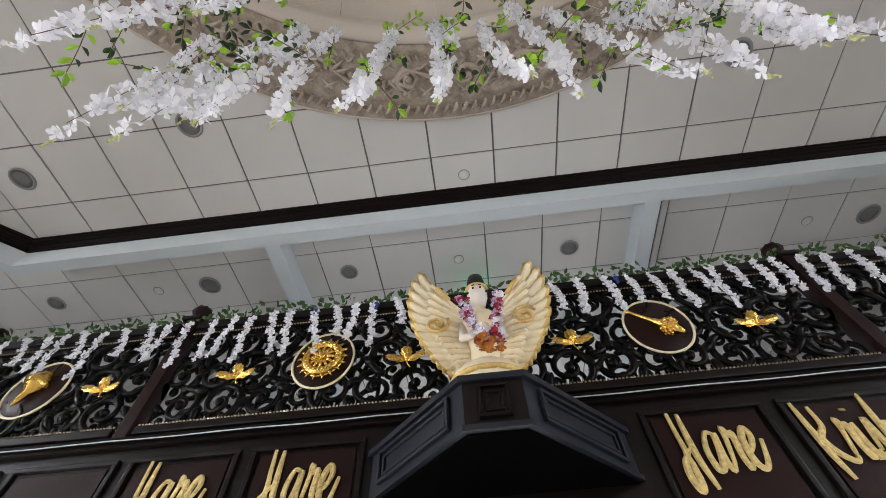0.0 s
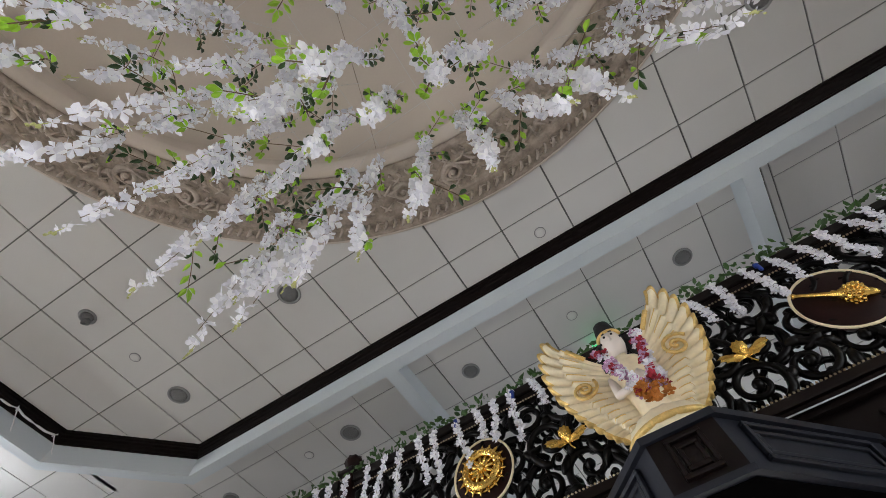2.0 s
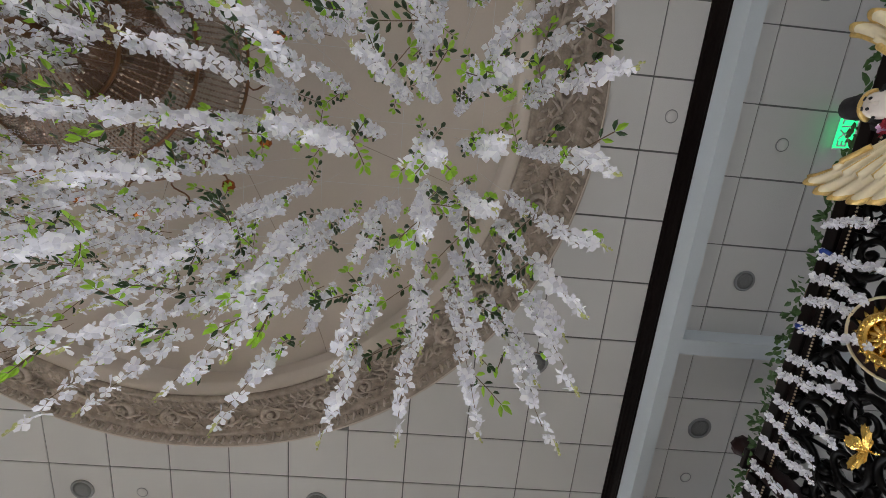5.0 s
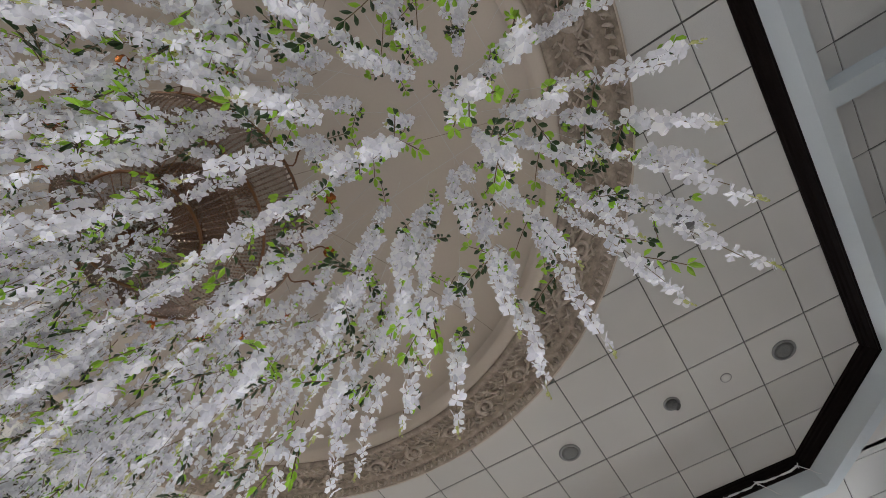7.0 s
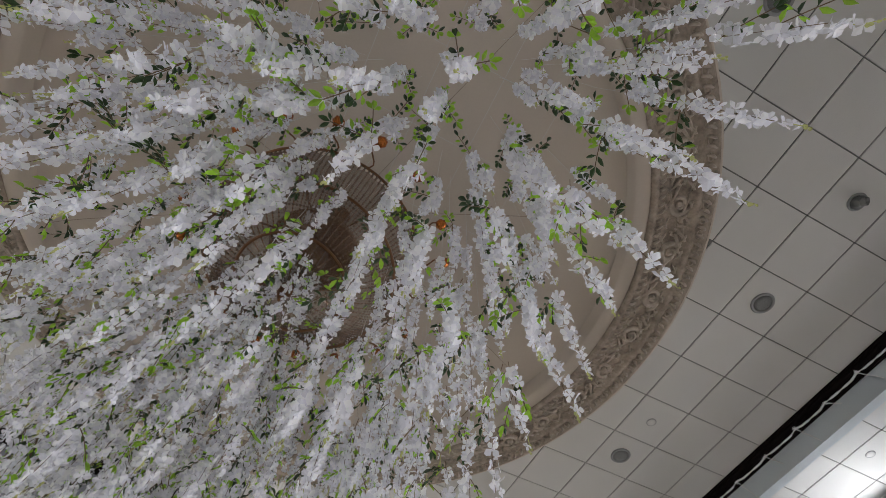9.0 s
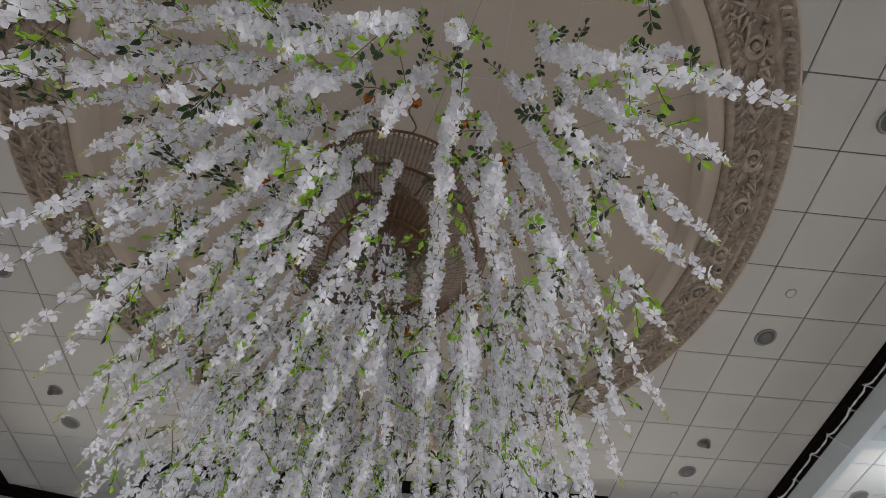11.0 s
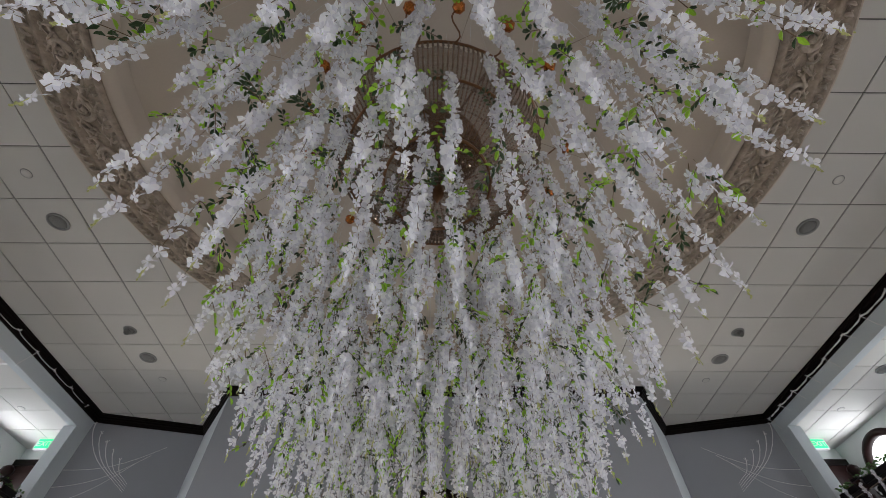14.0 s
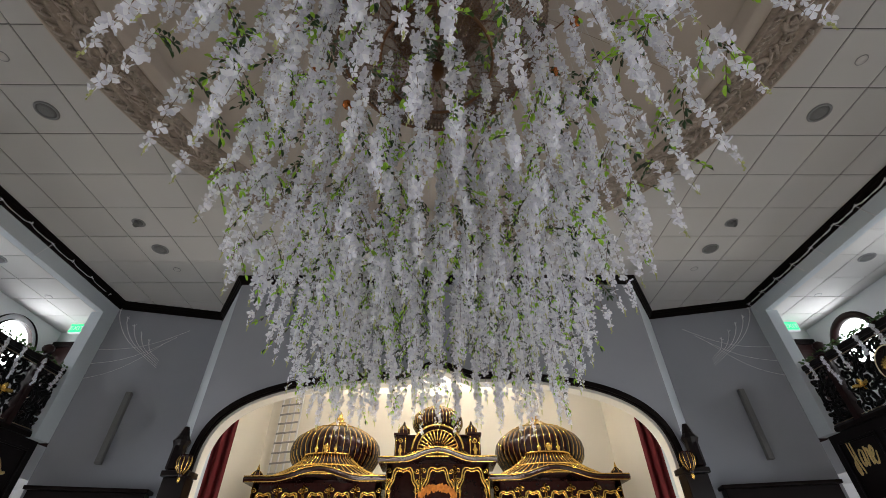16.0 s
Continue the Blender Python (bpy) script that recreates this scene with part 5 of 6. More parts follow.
for name, material, lo, hi in (("white_blossom", PETAL, 0.0, 0.75), ("pink_blossom", PINK, 0.0, 0.85), ("red_blossom", RED, 0.0, 0.95), ("orange_blossom", ORANGE, 0.72, 1.0)):
    bm = bmesh.new()
    for k in range({PETAL: 50, PINK: 40, RED: 40}.get(material, 30)):
        u = rng.uniform(lo, hi)
        s = rng.choice((-1, 1))
        c = Vector((s * (0.115 - 0.095 * u) + 0.03 * u + rng.uniform(-0.03, 0.03), -0.055 - 0.075 * u + rng.uniform(-0.03, 0.012), 0.19 - 0.52 * u + rng.uniform(-0.02, 0.02)))
        petal_flower(bm, c, (rng.uniform(-0.5, 0.5), -1, rng.uniform(-0.5, 0.5)), 0.021, rng)
        petal_flower(bm, c + Vector((0, -0.008, 0)), (rng.uniform(-0.5, 0.5), -1, rng.uniform(-0.5, 0.5)), 0.017, rng)
    tagged(part(name, bm, material, gar), kind="stuff")

# exit signs
def exit_sign(at, rz):
    t = thing("exit_sign", at, "green lit exit sign under the ceiling", "exit sign", "exit signs", rz)
    bm = bmesh.new()
    box(bm, -0.15, 0.15, -0.025, 0.025, -0.19, -0.0, bevel=0.006)
    part("housing", bm, WHITE, t)
    bm = bmesh.new()
    box(bm, -0.135, 0.135, -0.030, -0.026, -0.175, -0.015)
    box(bm, -0.135, 0.135, 0.026, 0.030, -0.175, -0.015)
    part("lit_face", bm, EXIT, t, "glowing green face")
    cu = bpy.data.curves.new("letters", "FONT")
    cu.body, cu.size, cu.extrude, cu.align_x = "EXIT", 0.13, 0.002, "CENTER"
    tmp = bpy.data.objects.new("letters", cu)
    scene.collection.objects.link(tmp)
    bpy.context.view_layer.update()
    me = bpy.data.meshes.new_from_object(tmp.evaluated_get(bpy.context.evaluated_depsgraph_get()))
    bpy.data.objects.remove(tmp)
    me.materials.clear()
    me.materials.append(WHITE)
    ob = new("letters", me)
    ob.parent = t
    ob.matrix_basis = pose(0, -0.033, -0.14, 90, 0, 0)
    return t


exit_sign((0.0, 3.35, LOW), 0)
exit_sign((6.85, -8.1, LOW), 180)
exit_sign((-6.85, -8.1, LOW), 180)

# doors at the ends of the side galleries
for k, s in enumerate((-1, 1)):
    d = tagged(thing("door_%d" % (k + 1), (s * 6.93, -8.45, 3.2), "dark red brown wooden door at the gallery end", "door"), kind="structure")
    bm = bmesh.new()
    box(bm, -0.56, -0.46, -0.02, 0.05, 0, 2.06)
    box(bm, 0.46, 0.56, -0.02, 0.05, 0, 2.06)
    box(bm, -0.56, 0.56, -0.02, 0.055, 1.98, 2.08)
    part("door_frame", bm, WOOD, d)
    bm = bmesh.new()
    box(bm, -0.455, 0.455, -0.01, 0.025, 0.01, 1.975)
    for z0, z1 in ((0.15, 0.9), (1.0, 1.85)):
        for a, b in ((-0.38, -0.05), (0.05, 0.38)):
            box(bm, a, b, 0.026, 0.036, z0, z1, bevel=0.006)
    part("door_leaf", bm, REDWOOD, d)
    bm = bmesh.new()
    ball(bm, (0.39, 0.06, 0.98), 0.03, 10)
    part("door_knob", bm, BRASS, d, smooth=True)

# ---- things on the altar-end walls ----
for s in (-1, 1):
    # line of the diagonal wall
    p, q = Vector((s * 5.75, -7.50)), Vector((s * 4.06, -7.93))
    ang = math.degrees(math.atan2(q.y - p.y, q.x - p.x)) if s < 0 else math.degrees(math.atan2(p.y - q.y, p.x - q.x))
    m = p * 0.56 + q * 0.44
    n = Vector((-(q - p).y, (q - p).x)).normalized()
    if n.y < 0:
        n = -n
    t = thing("column_speaker", (m.x + n.x * 0.05, m.y + n.y * 0.05, 3.47), "slim grey column loudspeaker on the diagonal wall", "loudspeaker", "column speakers", ang)
    bm = bmesh.new()
    box(bm, -0.042, 0.042, -0.05, 0.045, -0.53, 0.53, bevel=0.010)
    part("cabinet", bm, SPEAKER_GREY, t)
    bm = bmesh.new()
    box(bm, -0.034, 0.034, 0.046, 0.053, -0.50, 0.50, bevel=0.003)
    part("grille", bm, FIXTURE_DARK, t)
    m2 = p * 0.5 + q * 0.5
    t = thing("wall_cabinet", (m2.x + n.x * 0.12, m2.y + n.y * 0.12, 2.2), "dark wooden canopy cabinet against the diagonal wall", "cabinet", "wall cabinets", ang)
    bm = bmesh.new()
    box(bm, -0.72, 0.72, -0.11, 0.12, -2.2, 0.36, bevel=0.01)
    part("body", bm, WOOD, t)
    bm = bmesh.new()
    box(bm, -0.76, 0.76, -0.11, 0.17, 0.362, 0.41, bevel=0.012)
    part("cornice", bm, CROWN, t)
    # dark pilaster with a gilt capital at the arch foot
    t = thing("arch_pilaster", (s * 3.17, -6.59, 0), "dark carved pilaster with a gilt tulip capital", "pilaster", "arch pilasters")
    bm = bmesh.new()
    box(bm, -0.14, 0.14, -0.11, 0.10, 0, 2.55, bevel=0.015)
    box(bm, -0.17, 0.17, -0.12, 0.13, 2.552, 2.62, bevel=0.012)
    part("shaft", bm, WOOD, t)
    bm = bmesh.new()
    lathe(bm, [(0.06, 0.0), (0.09, 0.02), (0.085, 0.28), (0.11, 0.34), (0.07, 0.40), (0.03, 0.52)], 10, Matrix.Translation((s * 0.10, 0.02, 2.63)))
    part("spire", bm, WOOD, t)
    bm = bmesh.new()
    lathe(bm, [(0.012, -0.13), (0.027, -0.11), (0.018, -0.085), (0.065, -0.03), (0.080, 0.045), (0.065, 0.10), (0.076, 0.115), (0.016, 0.12)], 20, Matrix.Translation((-s * 0.09, 0.16, 2.66)), rib=0.10, ribs=8)
    cap = part("capital", bm, MAROON, t, "ribbed tulip capital", True)
    bm = bmesh.new()
    for k in range(10):
        a = 2 * math.pi * k / 10
        tube(bm, [(-s * 0.09 + r * math.cos(a), 0.16 + r * math.sin(a), 2.66 + z) for r, z in ((0.023, -0.095), (0.067, -0.03), (0.084, 0.045), (0.069, 0.10))], 0.006, 5)
    lathe(bm, [(0.005, -0.19), (0.022, -0.155), (0.013, -0.13), (0.024, -0.11)], 10, Matrix.Translation((-s * 0.09, 0.16, 2.66)))
    part("gilt_rib", bm, GOLD, cap, smooth=True)
    # curtain inside the arch
    t = thing("altar_curtain", (s * 3.16, -7.2, 0), "dark red velvet curtain drawn beside the altar", "curtain", "altar curtains")
    bm = bmesh.new()
    cols = []
    for k in range(25):
        u = k / 24
        x = s * (0.22 - 0.34 * u)
        y = -0.05 - 0.25 * u + 0.05 * math.sin(u * 22)
        cols.append([bm.verts.new((x, y, z)) for z in (0, 1.2, 2.4, 3.5, 4.4)])
    for a, b in zip(cols, cols[1:]):
        for i in range(4):
            bm.faces.new((a[i], b[i], b[i + 1], a[i + 1]))
    bmesh.ops.solidify(bm, geom=bm.faces[:], thickness=0.012)
    part("cloth", bm, CURTAIN, t, smooth=True)

# ---- altar with three domes ----
altar = thing("altar", (0, -8.35, 0), "maroon and gold carved altar with three ribbed domes", "altar")


def dome_unit(cx, half, cornice, dome_z, dome_r, parent, front=0.0, arches=4, depth=1.0):
    """One canopy of the altar: arcade, flared roof, ribbed dome, finial."""
    bm = bmesh.new()
    for a, b in ((-half, -half + 0.10), (half - 0.10, half)):
        box(bm, cx + a, cx + b, front - 0.6, front, 0, cornice)
    box(bm, cx - half, cx + half, front - 0.62, front - 0.55, 0, cornice)
    body = part("arcade_frame", bm, MAROON, parent)
    n = arches
    w = 2 * half / n
    for k in range(n):
        x = cx - half + w * (k + 0.5)
        bm = bmesh.new()
        # spandrel with a cusped opening
        zt, zs = cornice - 0.02, cornice - 0.50
        outer = []
        inner = []
        N2 = 20
        for q in range(N2 + 1):
            a = math.pi * q / N2
            r = w * 0.34 * (1 + 0.10 * math.cos(6 * a))
            inner.append((x + r * math.cos(a), zt - 0.36 + r * 1.5 * math.sin(a)))
            outer.append((x + w * 0.5 * (1 - 2 * q / N2), zt))
        inner = [(inner[0][0], zs - 0.6)] + inner + [(inner[-1][0], zs - 0.6)]
        outer = [(x + w * 0.5, zs - 0.6)] + outer + [(x - w * 0.5, zs - 0.6)]
        for yy in (front, front - 0.05):
            a = [bm.verts.new((px, yy, pz)) for px, pz in inner]
            b = [bm.verts.new((px, yy, pz)) for px, pz in outer]
            for q in range(len(a) - 1):
                bm.faces.new((a[q], b[q], b[q + 1], a[q + 1]))
        bmesh.ops.recalc_face_normals(bm, faces=bm.faces[:])
        sp = part("arch_panel", bm, MAROON, parent)
        bm = bmesh.new()
        tube(bm, [(px, front + 0.012, pz) for px, pz in inner], 0.012, 5)
        tube(bm, [(x + (px - x) * 1.22, front + 0.010, zt - 0.36 + (pz - zt + 0.36) * 1.16) for px, pz in inner[1:-1]], 0.014, 5, taper=lambda u: 0.7 + 0.6 * abs(math.sin(u * 25)))
        for s2 in (-1, 1):
            tube(bm, [(x + s2 * w * 0.47, front + 0.012, zs - 0.6), (x + s2 * w * 0.47, front + 0.012, zt - 0.02)], 0.011, 5)
            for q in range(4):
                tube(bm, spiral_pts(x + s2 * w * 0.40, zt - 0.10 - 0.14 * q, 0.042, 1.3, 0.4 * q, s2, front + 0.012, 14), 0.008, 4)
        part("gilt_tracery", bm, GOLD, sp, "gilded cusped tracery", True)
    # bowed cornice
    bm = bmesh.new()
    rows = []
    for k in range(25):
        u = -1 + 2 * k / 24
        x = cx + u * (half + 0.12)
        z = cornice + 0.14 * (0.5 + 0.5 * math.cos(math.pi * min(1, abs(u) * 1.6)))
        rows.append([bm.verts.new((x, y, z + dz)) for y, dz in ((front - 0.6, -0.02), (front + 0.12, -0.02), (front + 0.15, 0.02), (front + 0.12, 0.075), (front - 0.6, 0.075))])
    for a, b in zip(rows, rows[1:]):
        for i in range(5):
            bm.faces.new((a[i], b[i], b[(i + 1) % 5], a[(i + 1) % 5]))
    bm.faces.new(rows[0][::-1])
    bm.faces.new(rows[-1])
    bmesh.ops.recalc_face_normals(bm, faces=bm.faces[:])
    co = part("cornice", bm, MAROON, parent)
    bm = bmesh.new()
    us = [-1 + 2 * k / 24 for k in range(25)]
    tube(bm, [(cx + u * (half + 0.12), front + 0.135, cornice + 0.062 + 0.14 * (0.5 + 0.5 * math.cos(math.pi * min(1, abs(u) * 1.6)))) for u in us], 0.009, 5)
    tube(bm, [(cx + u * (half + 0.10), front + 0.13, cornice - 0.015 + 0.14 * (0.5 + 0.5 * math.cos(math.pi * min(1, abs(u) * 1.6)))) for u in us], 0.008, 5)
    part("gilt_edge", bm, GOLD, co, "gilded cornice edges", True)
    cy = front - depth
    # flared roof over the front, with a gilt ridge under the pots
    ry = front - 0.45
    r0 = half - 0.02
    roof = [(r0, cornice + 0.09), (r0 * 0.84, cornice + 0.16), (r0 * 0.62, cornice + 0.26), (r0 * 0.46, cornice + 0.38), (r0 * 0.42, cornice + 0.46)]
    bm = bmesh.new()
    lathe(bm, roof, 48, Matrix.Translation((cx, ry, 0)), squash=0.58)
    rf = part("flared_roof", bm, MAROON, parent, smooth=True)
    bm = bmesh.new()
    for k in range(52):
        a = 2 * math.pi * k / 52
        tube(bm, [(cx + r * math.cos(a), ry + 0.58 * r * math.sin(a), z + 0.006) for r, z in roof], 0.009, 4, taper=lambda u: 1.15 - 0.5 * u)
    for r, z in (roof[0], roof[2], roof[4]):
        tube(bm, [(cx + r * math.cos(2 * math.pi * k / 48), ry + 0.58 * r * math.sin(2 * math.pi * k / 48), z + 0.008) for k in range(49)], 0.017, 6)
    part("gilt_rib", bm, GOLD, rf, "gilded roof ribs", True)
    bm = bmesh.new()
    lathe(bm, [(dome_r * 0.80, cornice - 0.05), (dome_r * 0.78, dome_z - dome_r * 0.44)], 40, Matrix.Translation((cx, cy, 0)))
    part("drum", bm, MAROON, parent, smooth=True)
    # ribbed dome
    prof = [(0.66, -0.46), (0.86, -0.36), (0.98, -0.17), (1.0, 0.0), (0.97, 0.14), (0.88, 0.27), (0.70, 0.40), (0.46, 0.49), (0.25, 0.57), (0.10, 0.64)]
    prof = [(r * dome_r, dome_z + z * dome_r) for r, z in prof]
    bm = bmesh.new()
    lathe(bm, prof, 144, Matrix.Translation((cx, cy, 0)), rib=0.014, ribs=44)
    dm = part("dome", bm, MAROON, parent, "glossy maroon ribbed dome", True)
    bm = bmesh.new()
    for k in range(44):
        a = 2 * math.pi * (k + 0.5) / 44
        tube(bm, [(cx + r * 0.992 * math.cos(a), cy + r * 0.992 * math.sin(a), z) for r, z in prof], 0.0065, 5)
    lathe(bm, [(0.60 * dome_r, dome_z + 0.450 * dome_r), (0.45 * dome_r, dome_z + 0.498 * dome_r), (0.27 * dome_r, dome_z + 0.575 * dome_r), (0.16 * dome_r, dome_z + 0.65 * dome_r)], 44, Matrix.Translation((cx, cy, 0.008)), rib=0.05, ribs=22)
    part("gilt_rib", bm, GOLD, dm, smooth=True)
    bm = bmesh.new()
    zt = dome_z + 0.64 * dome_r
    k = dome_r / 0.72
    lathe(bm, [(0.10 * k, zt), (0.12 * k, zt + 0.02), (0.05 * k, zt + 0.05), (0.07 * k, zt + 0.09), (0.03 * k, zt + 0.13), (0.035 * k, zt + 0.16), (0.001, zt + 0.24)], 14, Matrix.Translation((cx, cy, 0)))
    part("finial", bm, GOLD, dm, "gold pot finial", True)
    for dx, sc in ((0, 1.0), (-0.16, 0.7), (0.16, 0.7)):
        bm = bmesh.new()
        mm = Matrix.Translation((cx + dx, ry + 0.58 * 0.40 * r0, cornice + 0.47)) @ Matrix.Diagonal((sc, sc, sc, 1))
        lathe(bm, [(0.05, 0), (0.03, 0.03), (0.055, 0.08), (0.05, 0.11), (0.02, 0.14), (0.028, 0.17), (0.001, 0.22)], 12, mm)
        part("pot_finial", bm, GOLD, parent, smooth=True)


dome_unit(1.87, 1.0, 2.79, 3.43, 0.80, altar, 0.13, 5)
dome_unit(-1.87, 1.0, 2.79, 3.43, 0.80, altar, 0.13, 5)
dome_unit(0.0, 0.80, 3.02, 3.87, 0.46, altar, 0.29, 3, 0.85)
# block with an arched pediment before the middle dome
bm = bmesh.new()
box(bm, -0.70, 0.70, -0.40, 0.06, 3.05, 3.46, bevel=0.012)
box(bm, -0.73, 0.73, -0.42, 0.09, 3.461, 3.49, bevel=0.006)
part("upper_block", bm, MAROON, altar)
bm = bmesh.new()
arc = [(0.42 * math.cos(math.pi * k / 24), 3.24 + 0.40 * math.sin(math.pi * k / 24)) for k in range(25)]
va = [[bm.verts.new((x, y, z)) for x, z in arc] for y in (0.10, 0.02)]
bm.faces.new(va[0])
bm.faces.new(va[1][::-1])
for k in range(25):
    bm.faces.new((va[0][k], va[1][k], va[1][(k + 1) % 25], va[0][(k + 1) % 25]))
bmesh.ops.recalc_face_normals(bm, faces=bm.faces[:])
ped = part("pediment", bm, MAROON, altar, "arched pediment with gilt rays")
bm = bmesh.new()
tube(bm, [(x, 0.11, z) for x, z in arc], 0.020, 6)
tube(bm, [(x * 0.80, 0.11, 3.24 + (z - 3.24) * 0.80) for x, z in arc], 0.010, 5)
for k in range(15):
    a = math.pi * (k + 0.5) / 15
    tube(bm, [(r * math.cos(a), 0.108, 3.24 + 0.95 * r * math.sin(a)) for r in (0.12, 0.22, 0.33)], 0.014, 5, taper=lambda u: 0.5 + 0.8 * u)
part("gilt_ray", bm, GOLD, ped, "gilded rays and edges", True)
for s in (-1, 1):
    bm = bmesh.new()
    box(bm, s * 0.61 - 0.095, s * 0.61 + 0.095, -0.02, 0.13, 3.06, 3.47, bevel=0.01)
    box(bm, s * 0.61 - 0.12, s * 0.61 + 0.12, -0.04, 0.15, 3.471, 3.51, bevel=0.006)
    part("turret", bm, MAROON, altar)
    bm = bmesh.new()
    lathe(bm, [(0.04, 0), (0.095, 0.06), (0.09, 0.13), (0.03, 0.19), (0.012, 0.26)], 16, Matrix.Translation((s * 0.58, -0.12, 3.50)), rib=0.05, ribs=8)
    part("small_dome", bm, MAROON, altar, smooth=True)
    bm = bmesh.new()
    for k in range(8):
        a = 2 * math.pi * k / 8
        tube(bm, [(s * 0.58 + r * math.cos(a), -0.12 + r * math.sin(a), 3.50 + z) for r, z in ((0.045, 0.0), (0.10, 0.06), (0.095, 0.13), (0.032, 0.195))], 0.007, 4)
    for q in (-1, 1):
        tube(bm, [(s * 0.61 + q * 0.075, 0.136, 3.08), (s * 0.61 + q * 0.075, 0.136, 3.45)], 0.009, 5)
    tube(bm, spiral_pts(s * 0.61, 3.38, 0.045, 1.5, 0, s, 0.138, 16), 0.009, 5)
    lathe(bm, [(0.035, 0), (0.02, 0.035), (0.045, 0.09), (0.015, 0.13), (0.022, 0.15), (0.001, 0.19)], 10, Matrix.Translation((s * 0.61, 0.17, 3.14)))
    part("gilt_scroll", bm, GOLD, altar, smooth=True)
    bm = bmesh.new()
    lathe(bm, [(0.03, 0), (0.085, 0.05), (0.085, 0.10), (0.03, 0.15), (0.01, 0.23)], 16, Matrix.Translation((s * 2.93, -0.1, 2.84)), rib=0.06, ribs=8)
    part("small_dome", bm, MAROON, altar, smooth=True)
    bm = bmesh.new()
    for k in range(8):
        a = 2 * math.pi * k / 8
        tube(bm, [(s * 2.93 + r * math.cos(a), -0.1 + r * math.sin(a), 2.84 + z) for r, z in ((0.035, 0.0), (0.092, 0.05), (0.092, 0.10), (0.03, 0.155))], 0.007, 4)
    lathe(bm, [(0.02, 0.15), (0.028, 0.17), (0.001, 0.26)], 8, Matrix.Translation((s * 2.93, -0.1, 2.84)))
    part("gilt_rib", bm, GOLD, altar, smooth=True)
bm = bmesh.new()
box(bm, -2.85, 2.85, -0.8, 0.05, 0, 1.0, bevel=0.02)
part("base", bm, MAROON, altar)
bm = bmesh.new()
rng = random.Random(9)
for k in range(90):
    a = math.pi * (0.08 + 0.84 * rng.random())
    petal_flower(bm, (0.27 * math.cos(a), 0.36, 2.50 + 0.16 * math.sin(a) + rng.uniform(-0.03, 0.03)), (rng.uniform(-0.5, 0.5), 1, rng.uniform(-0.4, 0.4)), 0.035, rng)
af = part("altar_garland", bm, ORANGE, None, "orange flower garland over the middle altar arch")
tagged(af, category="garland").location = (0, -8.35, 0)

# lit window high in the alcove
w = tagged(thing("window_9", (0, -10.19, 5.25), "narrow bright window high behind the altar", "window"), kind="structure")
bm = bmesh.new()
box(bm, -0.16, 0.16, 0.0, 0.012, -0.42, 0.65)
part("pane", bm, GLOWGLASS, w)
bm = bmesh.new()
for r in ((-0.20, -0.161, -0.46, 0.69), (0.161, 0.20, -0.46, 0.69), (-0.16, 0.16, 0.651, 0.69), (-0.16, 0.16, -0.46, -0.421), (-0.01, 0.01, -0.42, 0.65)):
    box(bm, r[0], r[1], 0.0, 0.03, r[2], r[3])
part("window_frame", bm, CREAM, w)

# lattice panel on the alcove wall
t = thing("lattice_panel", (3.12, -10.05, 3.0), "tall white lattice panel in the alcove corner", "lattice", rz=-18)
bm = bmesh.new()
for x in (-0.24, -0.08, 0.08, 0.24):
    box(bm, x - 0.015, x + 0.015, 0.0, 0.03, -1.0, 2.35)
part("upright", bm, WHITE, t)
bm = bmesh.new()
for k in range(18):
    box(bm, -0.24, 0.24, 0.031, 0.05, -0.9 + 0.19 * k, -0.87 + 0.19 * k)
part("bar", bm, FIXTURE, t)

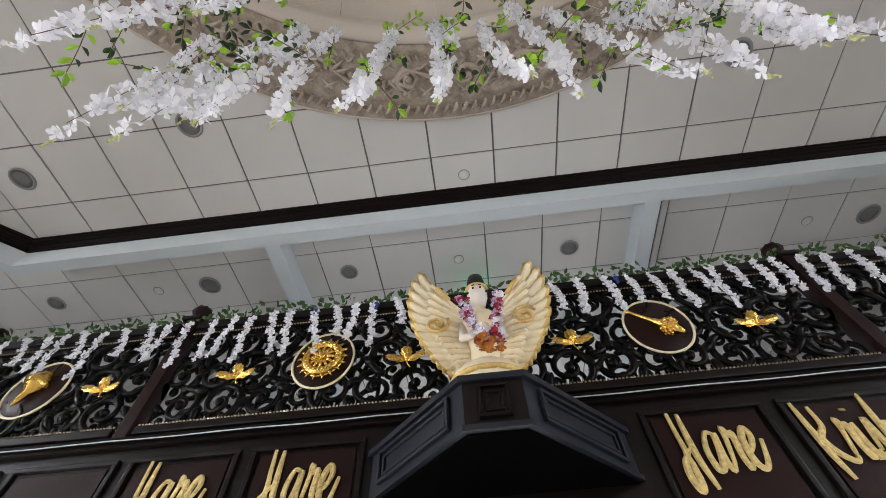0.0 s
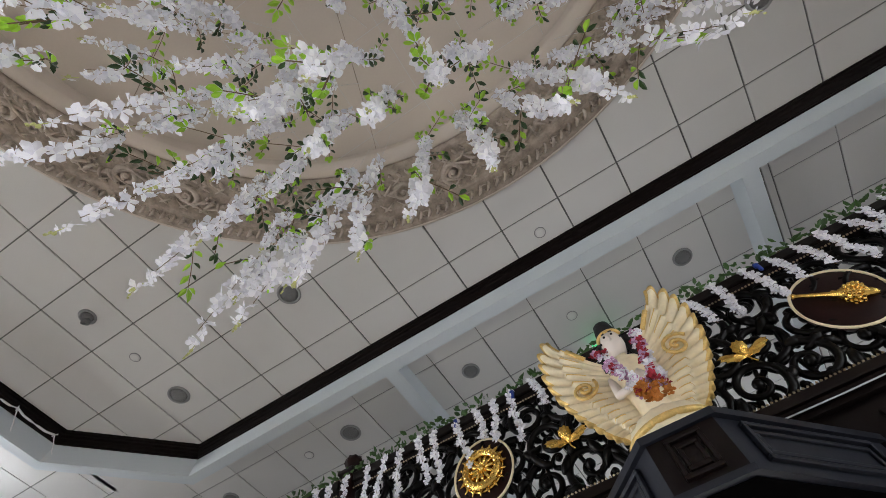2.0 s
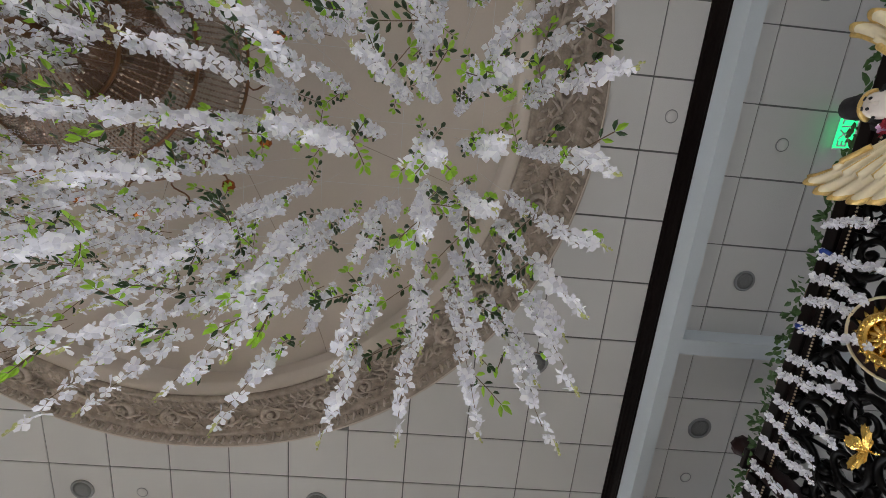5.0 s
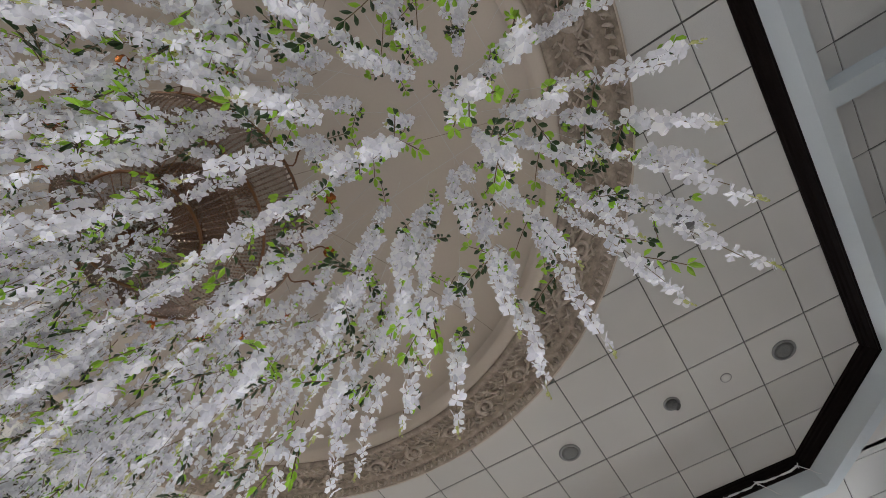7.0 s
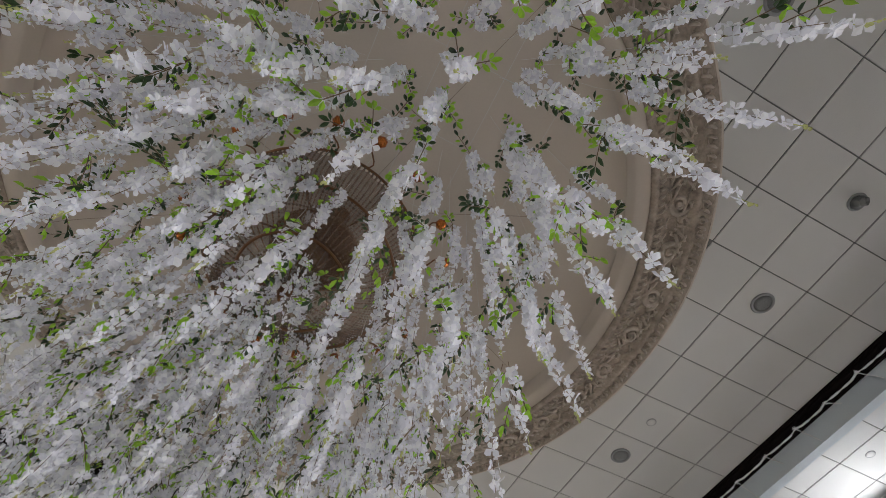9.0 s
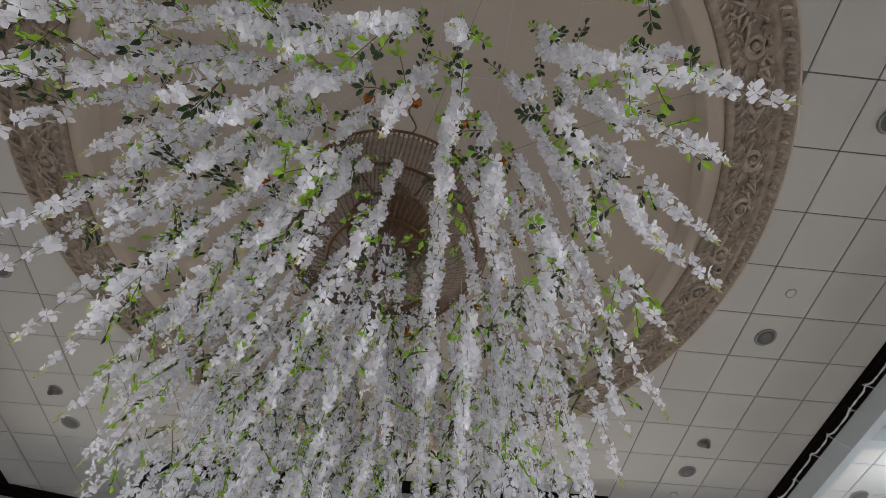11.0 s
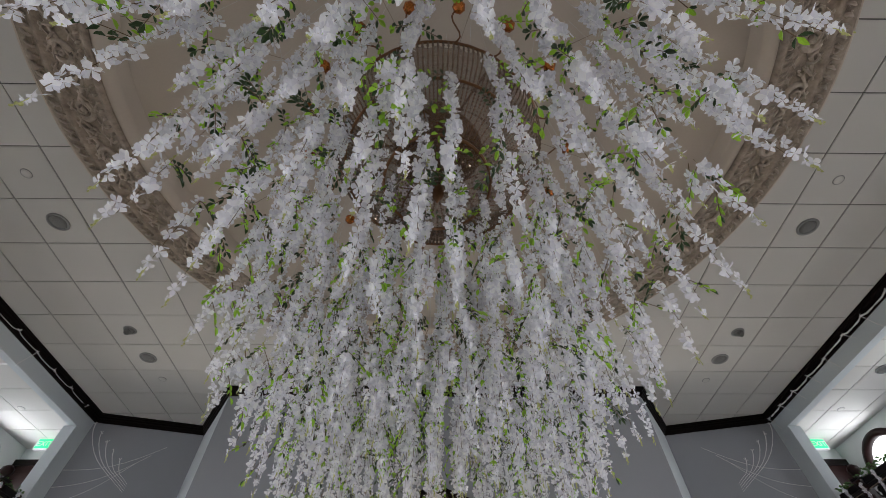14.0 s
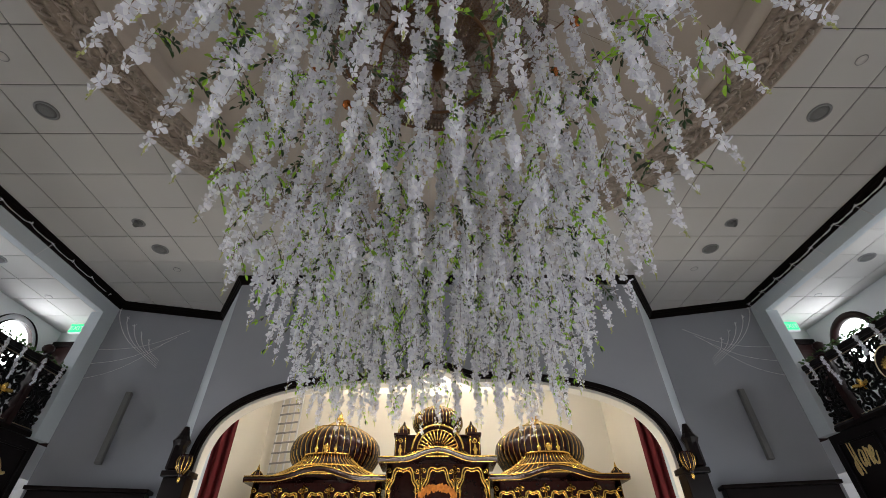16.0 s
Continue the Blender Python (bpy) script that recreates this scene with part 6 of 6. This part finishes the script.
# ---- wire flower lights along the side mouldings ----
rng = random.Random(12)
for s in (-1, 1):
    t = thing("string_lights", (0, 0, 0), "thin white wire string lights along the side moulding", "string lights", "string lights")
    bm = bmesh.new()
    pts = []
    knots = []
    y = 1.0
    while y > -7.4:
        knots.append((s * 5.64, y, H - 0.125 + rng.uniform(-0.015, 0.015)))
        y -= rng.uniform(0.38, 0.50)
    for a, b in zip(knots, knots[1:]):
        for k in range(5):
            u = k / 5
            pts.append((a[0] + s * 0.01 * math.sin(9 * u), a[1] + (b[1] - a[1]) * u, a[2] - 0.03 * math.sin(math.pi * u)))
    tube(bm, pts, 0.011 if s < 0 else 0.005, 5)
    part("main_wire", bm, WHITE, t)
    bm = bmesh.new()
    for kx in knots:
        for q in range(5):
            d = Vector((rng.uniform(-1, 1), rng.uniform(-1, 1), rng.uniform(-1, 1))).normalized()
            tube(bm, [kx, Vector(kx) + d * 0.03], 0.006, 4)
        ln = rng.uniform(0.12, 0.34)
        if s < 0 or rng.random() < 0.4:
            tube(bm, [(kx[0], kx[1], kx[2] - ln * q / 6 + 0.0) if q == 0 else (kx[0] + rng.uniform(-0.01, 0.01), kx[1] + 0.02 * q, kx[2] - ln * q / 6) for q in range(7)], 0.006, 4)
    tagged(part("wire_tassel", bm, WHITE, t), kind="stuff")
    # sprays over the diagonal wall
    p, q = Vector((s * 5.70, -7.46)), Vector((s * 4.12, -7.86))
    for k in range(5):
        bm = bmesh.new()
        u = 0.03 + 0.10 * k
        c = p * (1 - u) + q * u
        z = 5.40 - 0.13 * k
        pts = []
        for g in range(10):
            v = g / 9
            w = u + (0.60 - u) * v ** 1.7
            e = p * (1 - w) + q * w
            pts.append((e.x, e.y + 0.05, z + (4.42 + 0.03 * k - z) * v + 0.012 * math.sin(9 * v)))
        tube(bm, pts, 0.007, 5, taper=lambda u: 1.1 - 0.75 * u)
        for g in range(4):
            d = Vector((rng.uniform(-1, 1), rng.uniform(-0.3, 0.6), rng.uniform(-0.4, 1))).normalized()
            tube(bm, [pts[0], Vector(pts[0]) + d * 0.035], 0.006, 4)
        part("wire_spray", bm, WHITE, t)
    bm = bmesh.new()
    for k in range(3):
        a, b = p * (1 - 0.02) + q * 0.02, p * (0.42 - 0.1 * k) + q * (0.58 + 0.1 * k)
        pts = [(a.x * (1 - g / 8) + b.x * g / 8, a.y * (1 - g / 8) + b.y * g / 8 + 0.06, (4.15 + 0.25 * k) * (1 - g / 8) + (4.85 + 0.15 * k) * g / 8 - 0.12 * math.sin(math.pi * g / 8)) for g in range(9)]
        tube(bm, pts, 0.004, 4)
    part("loose_wire", bm, WHITE, t)
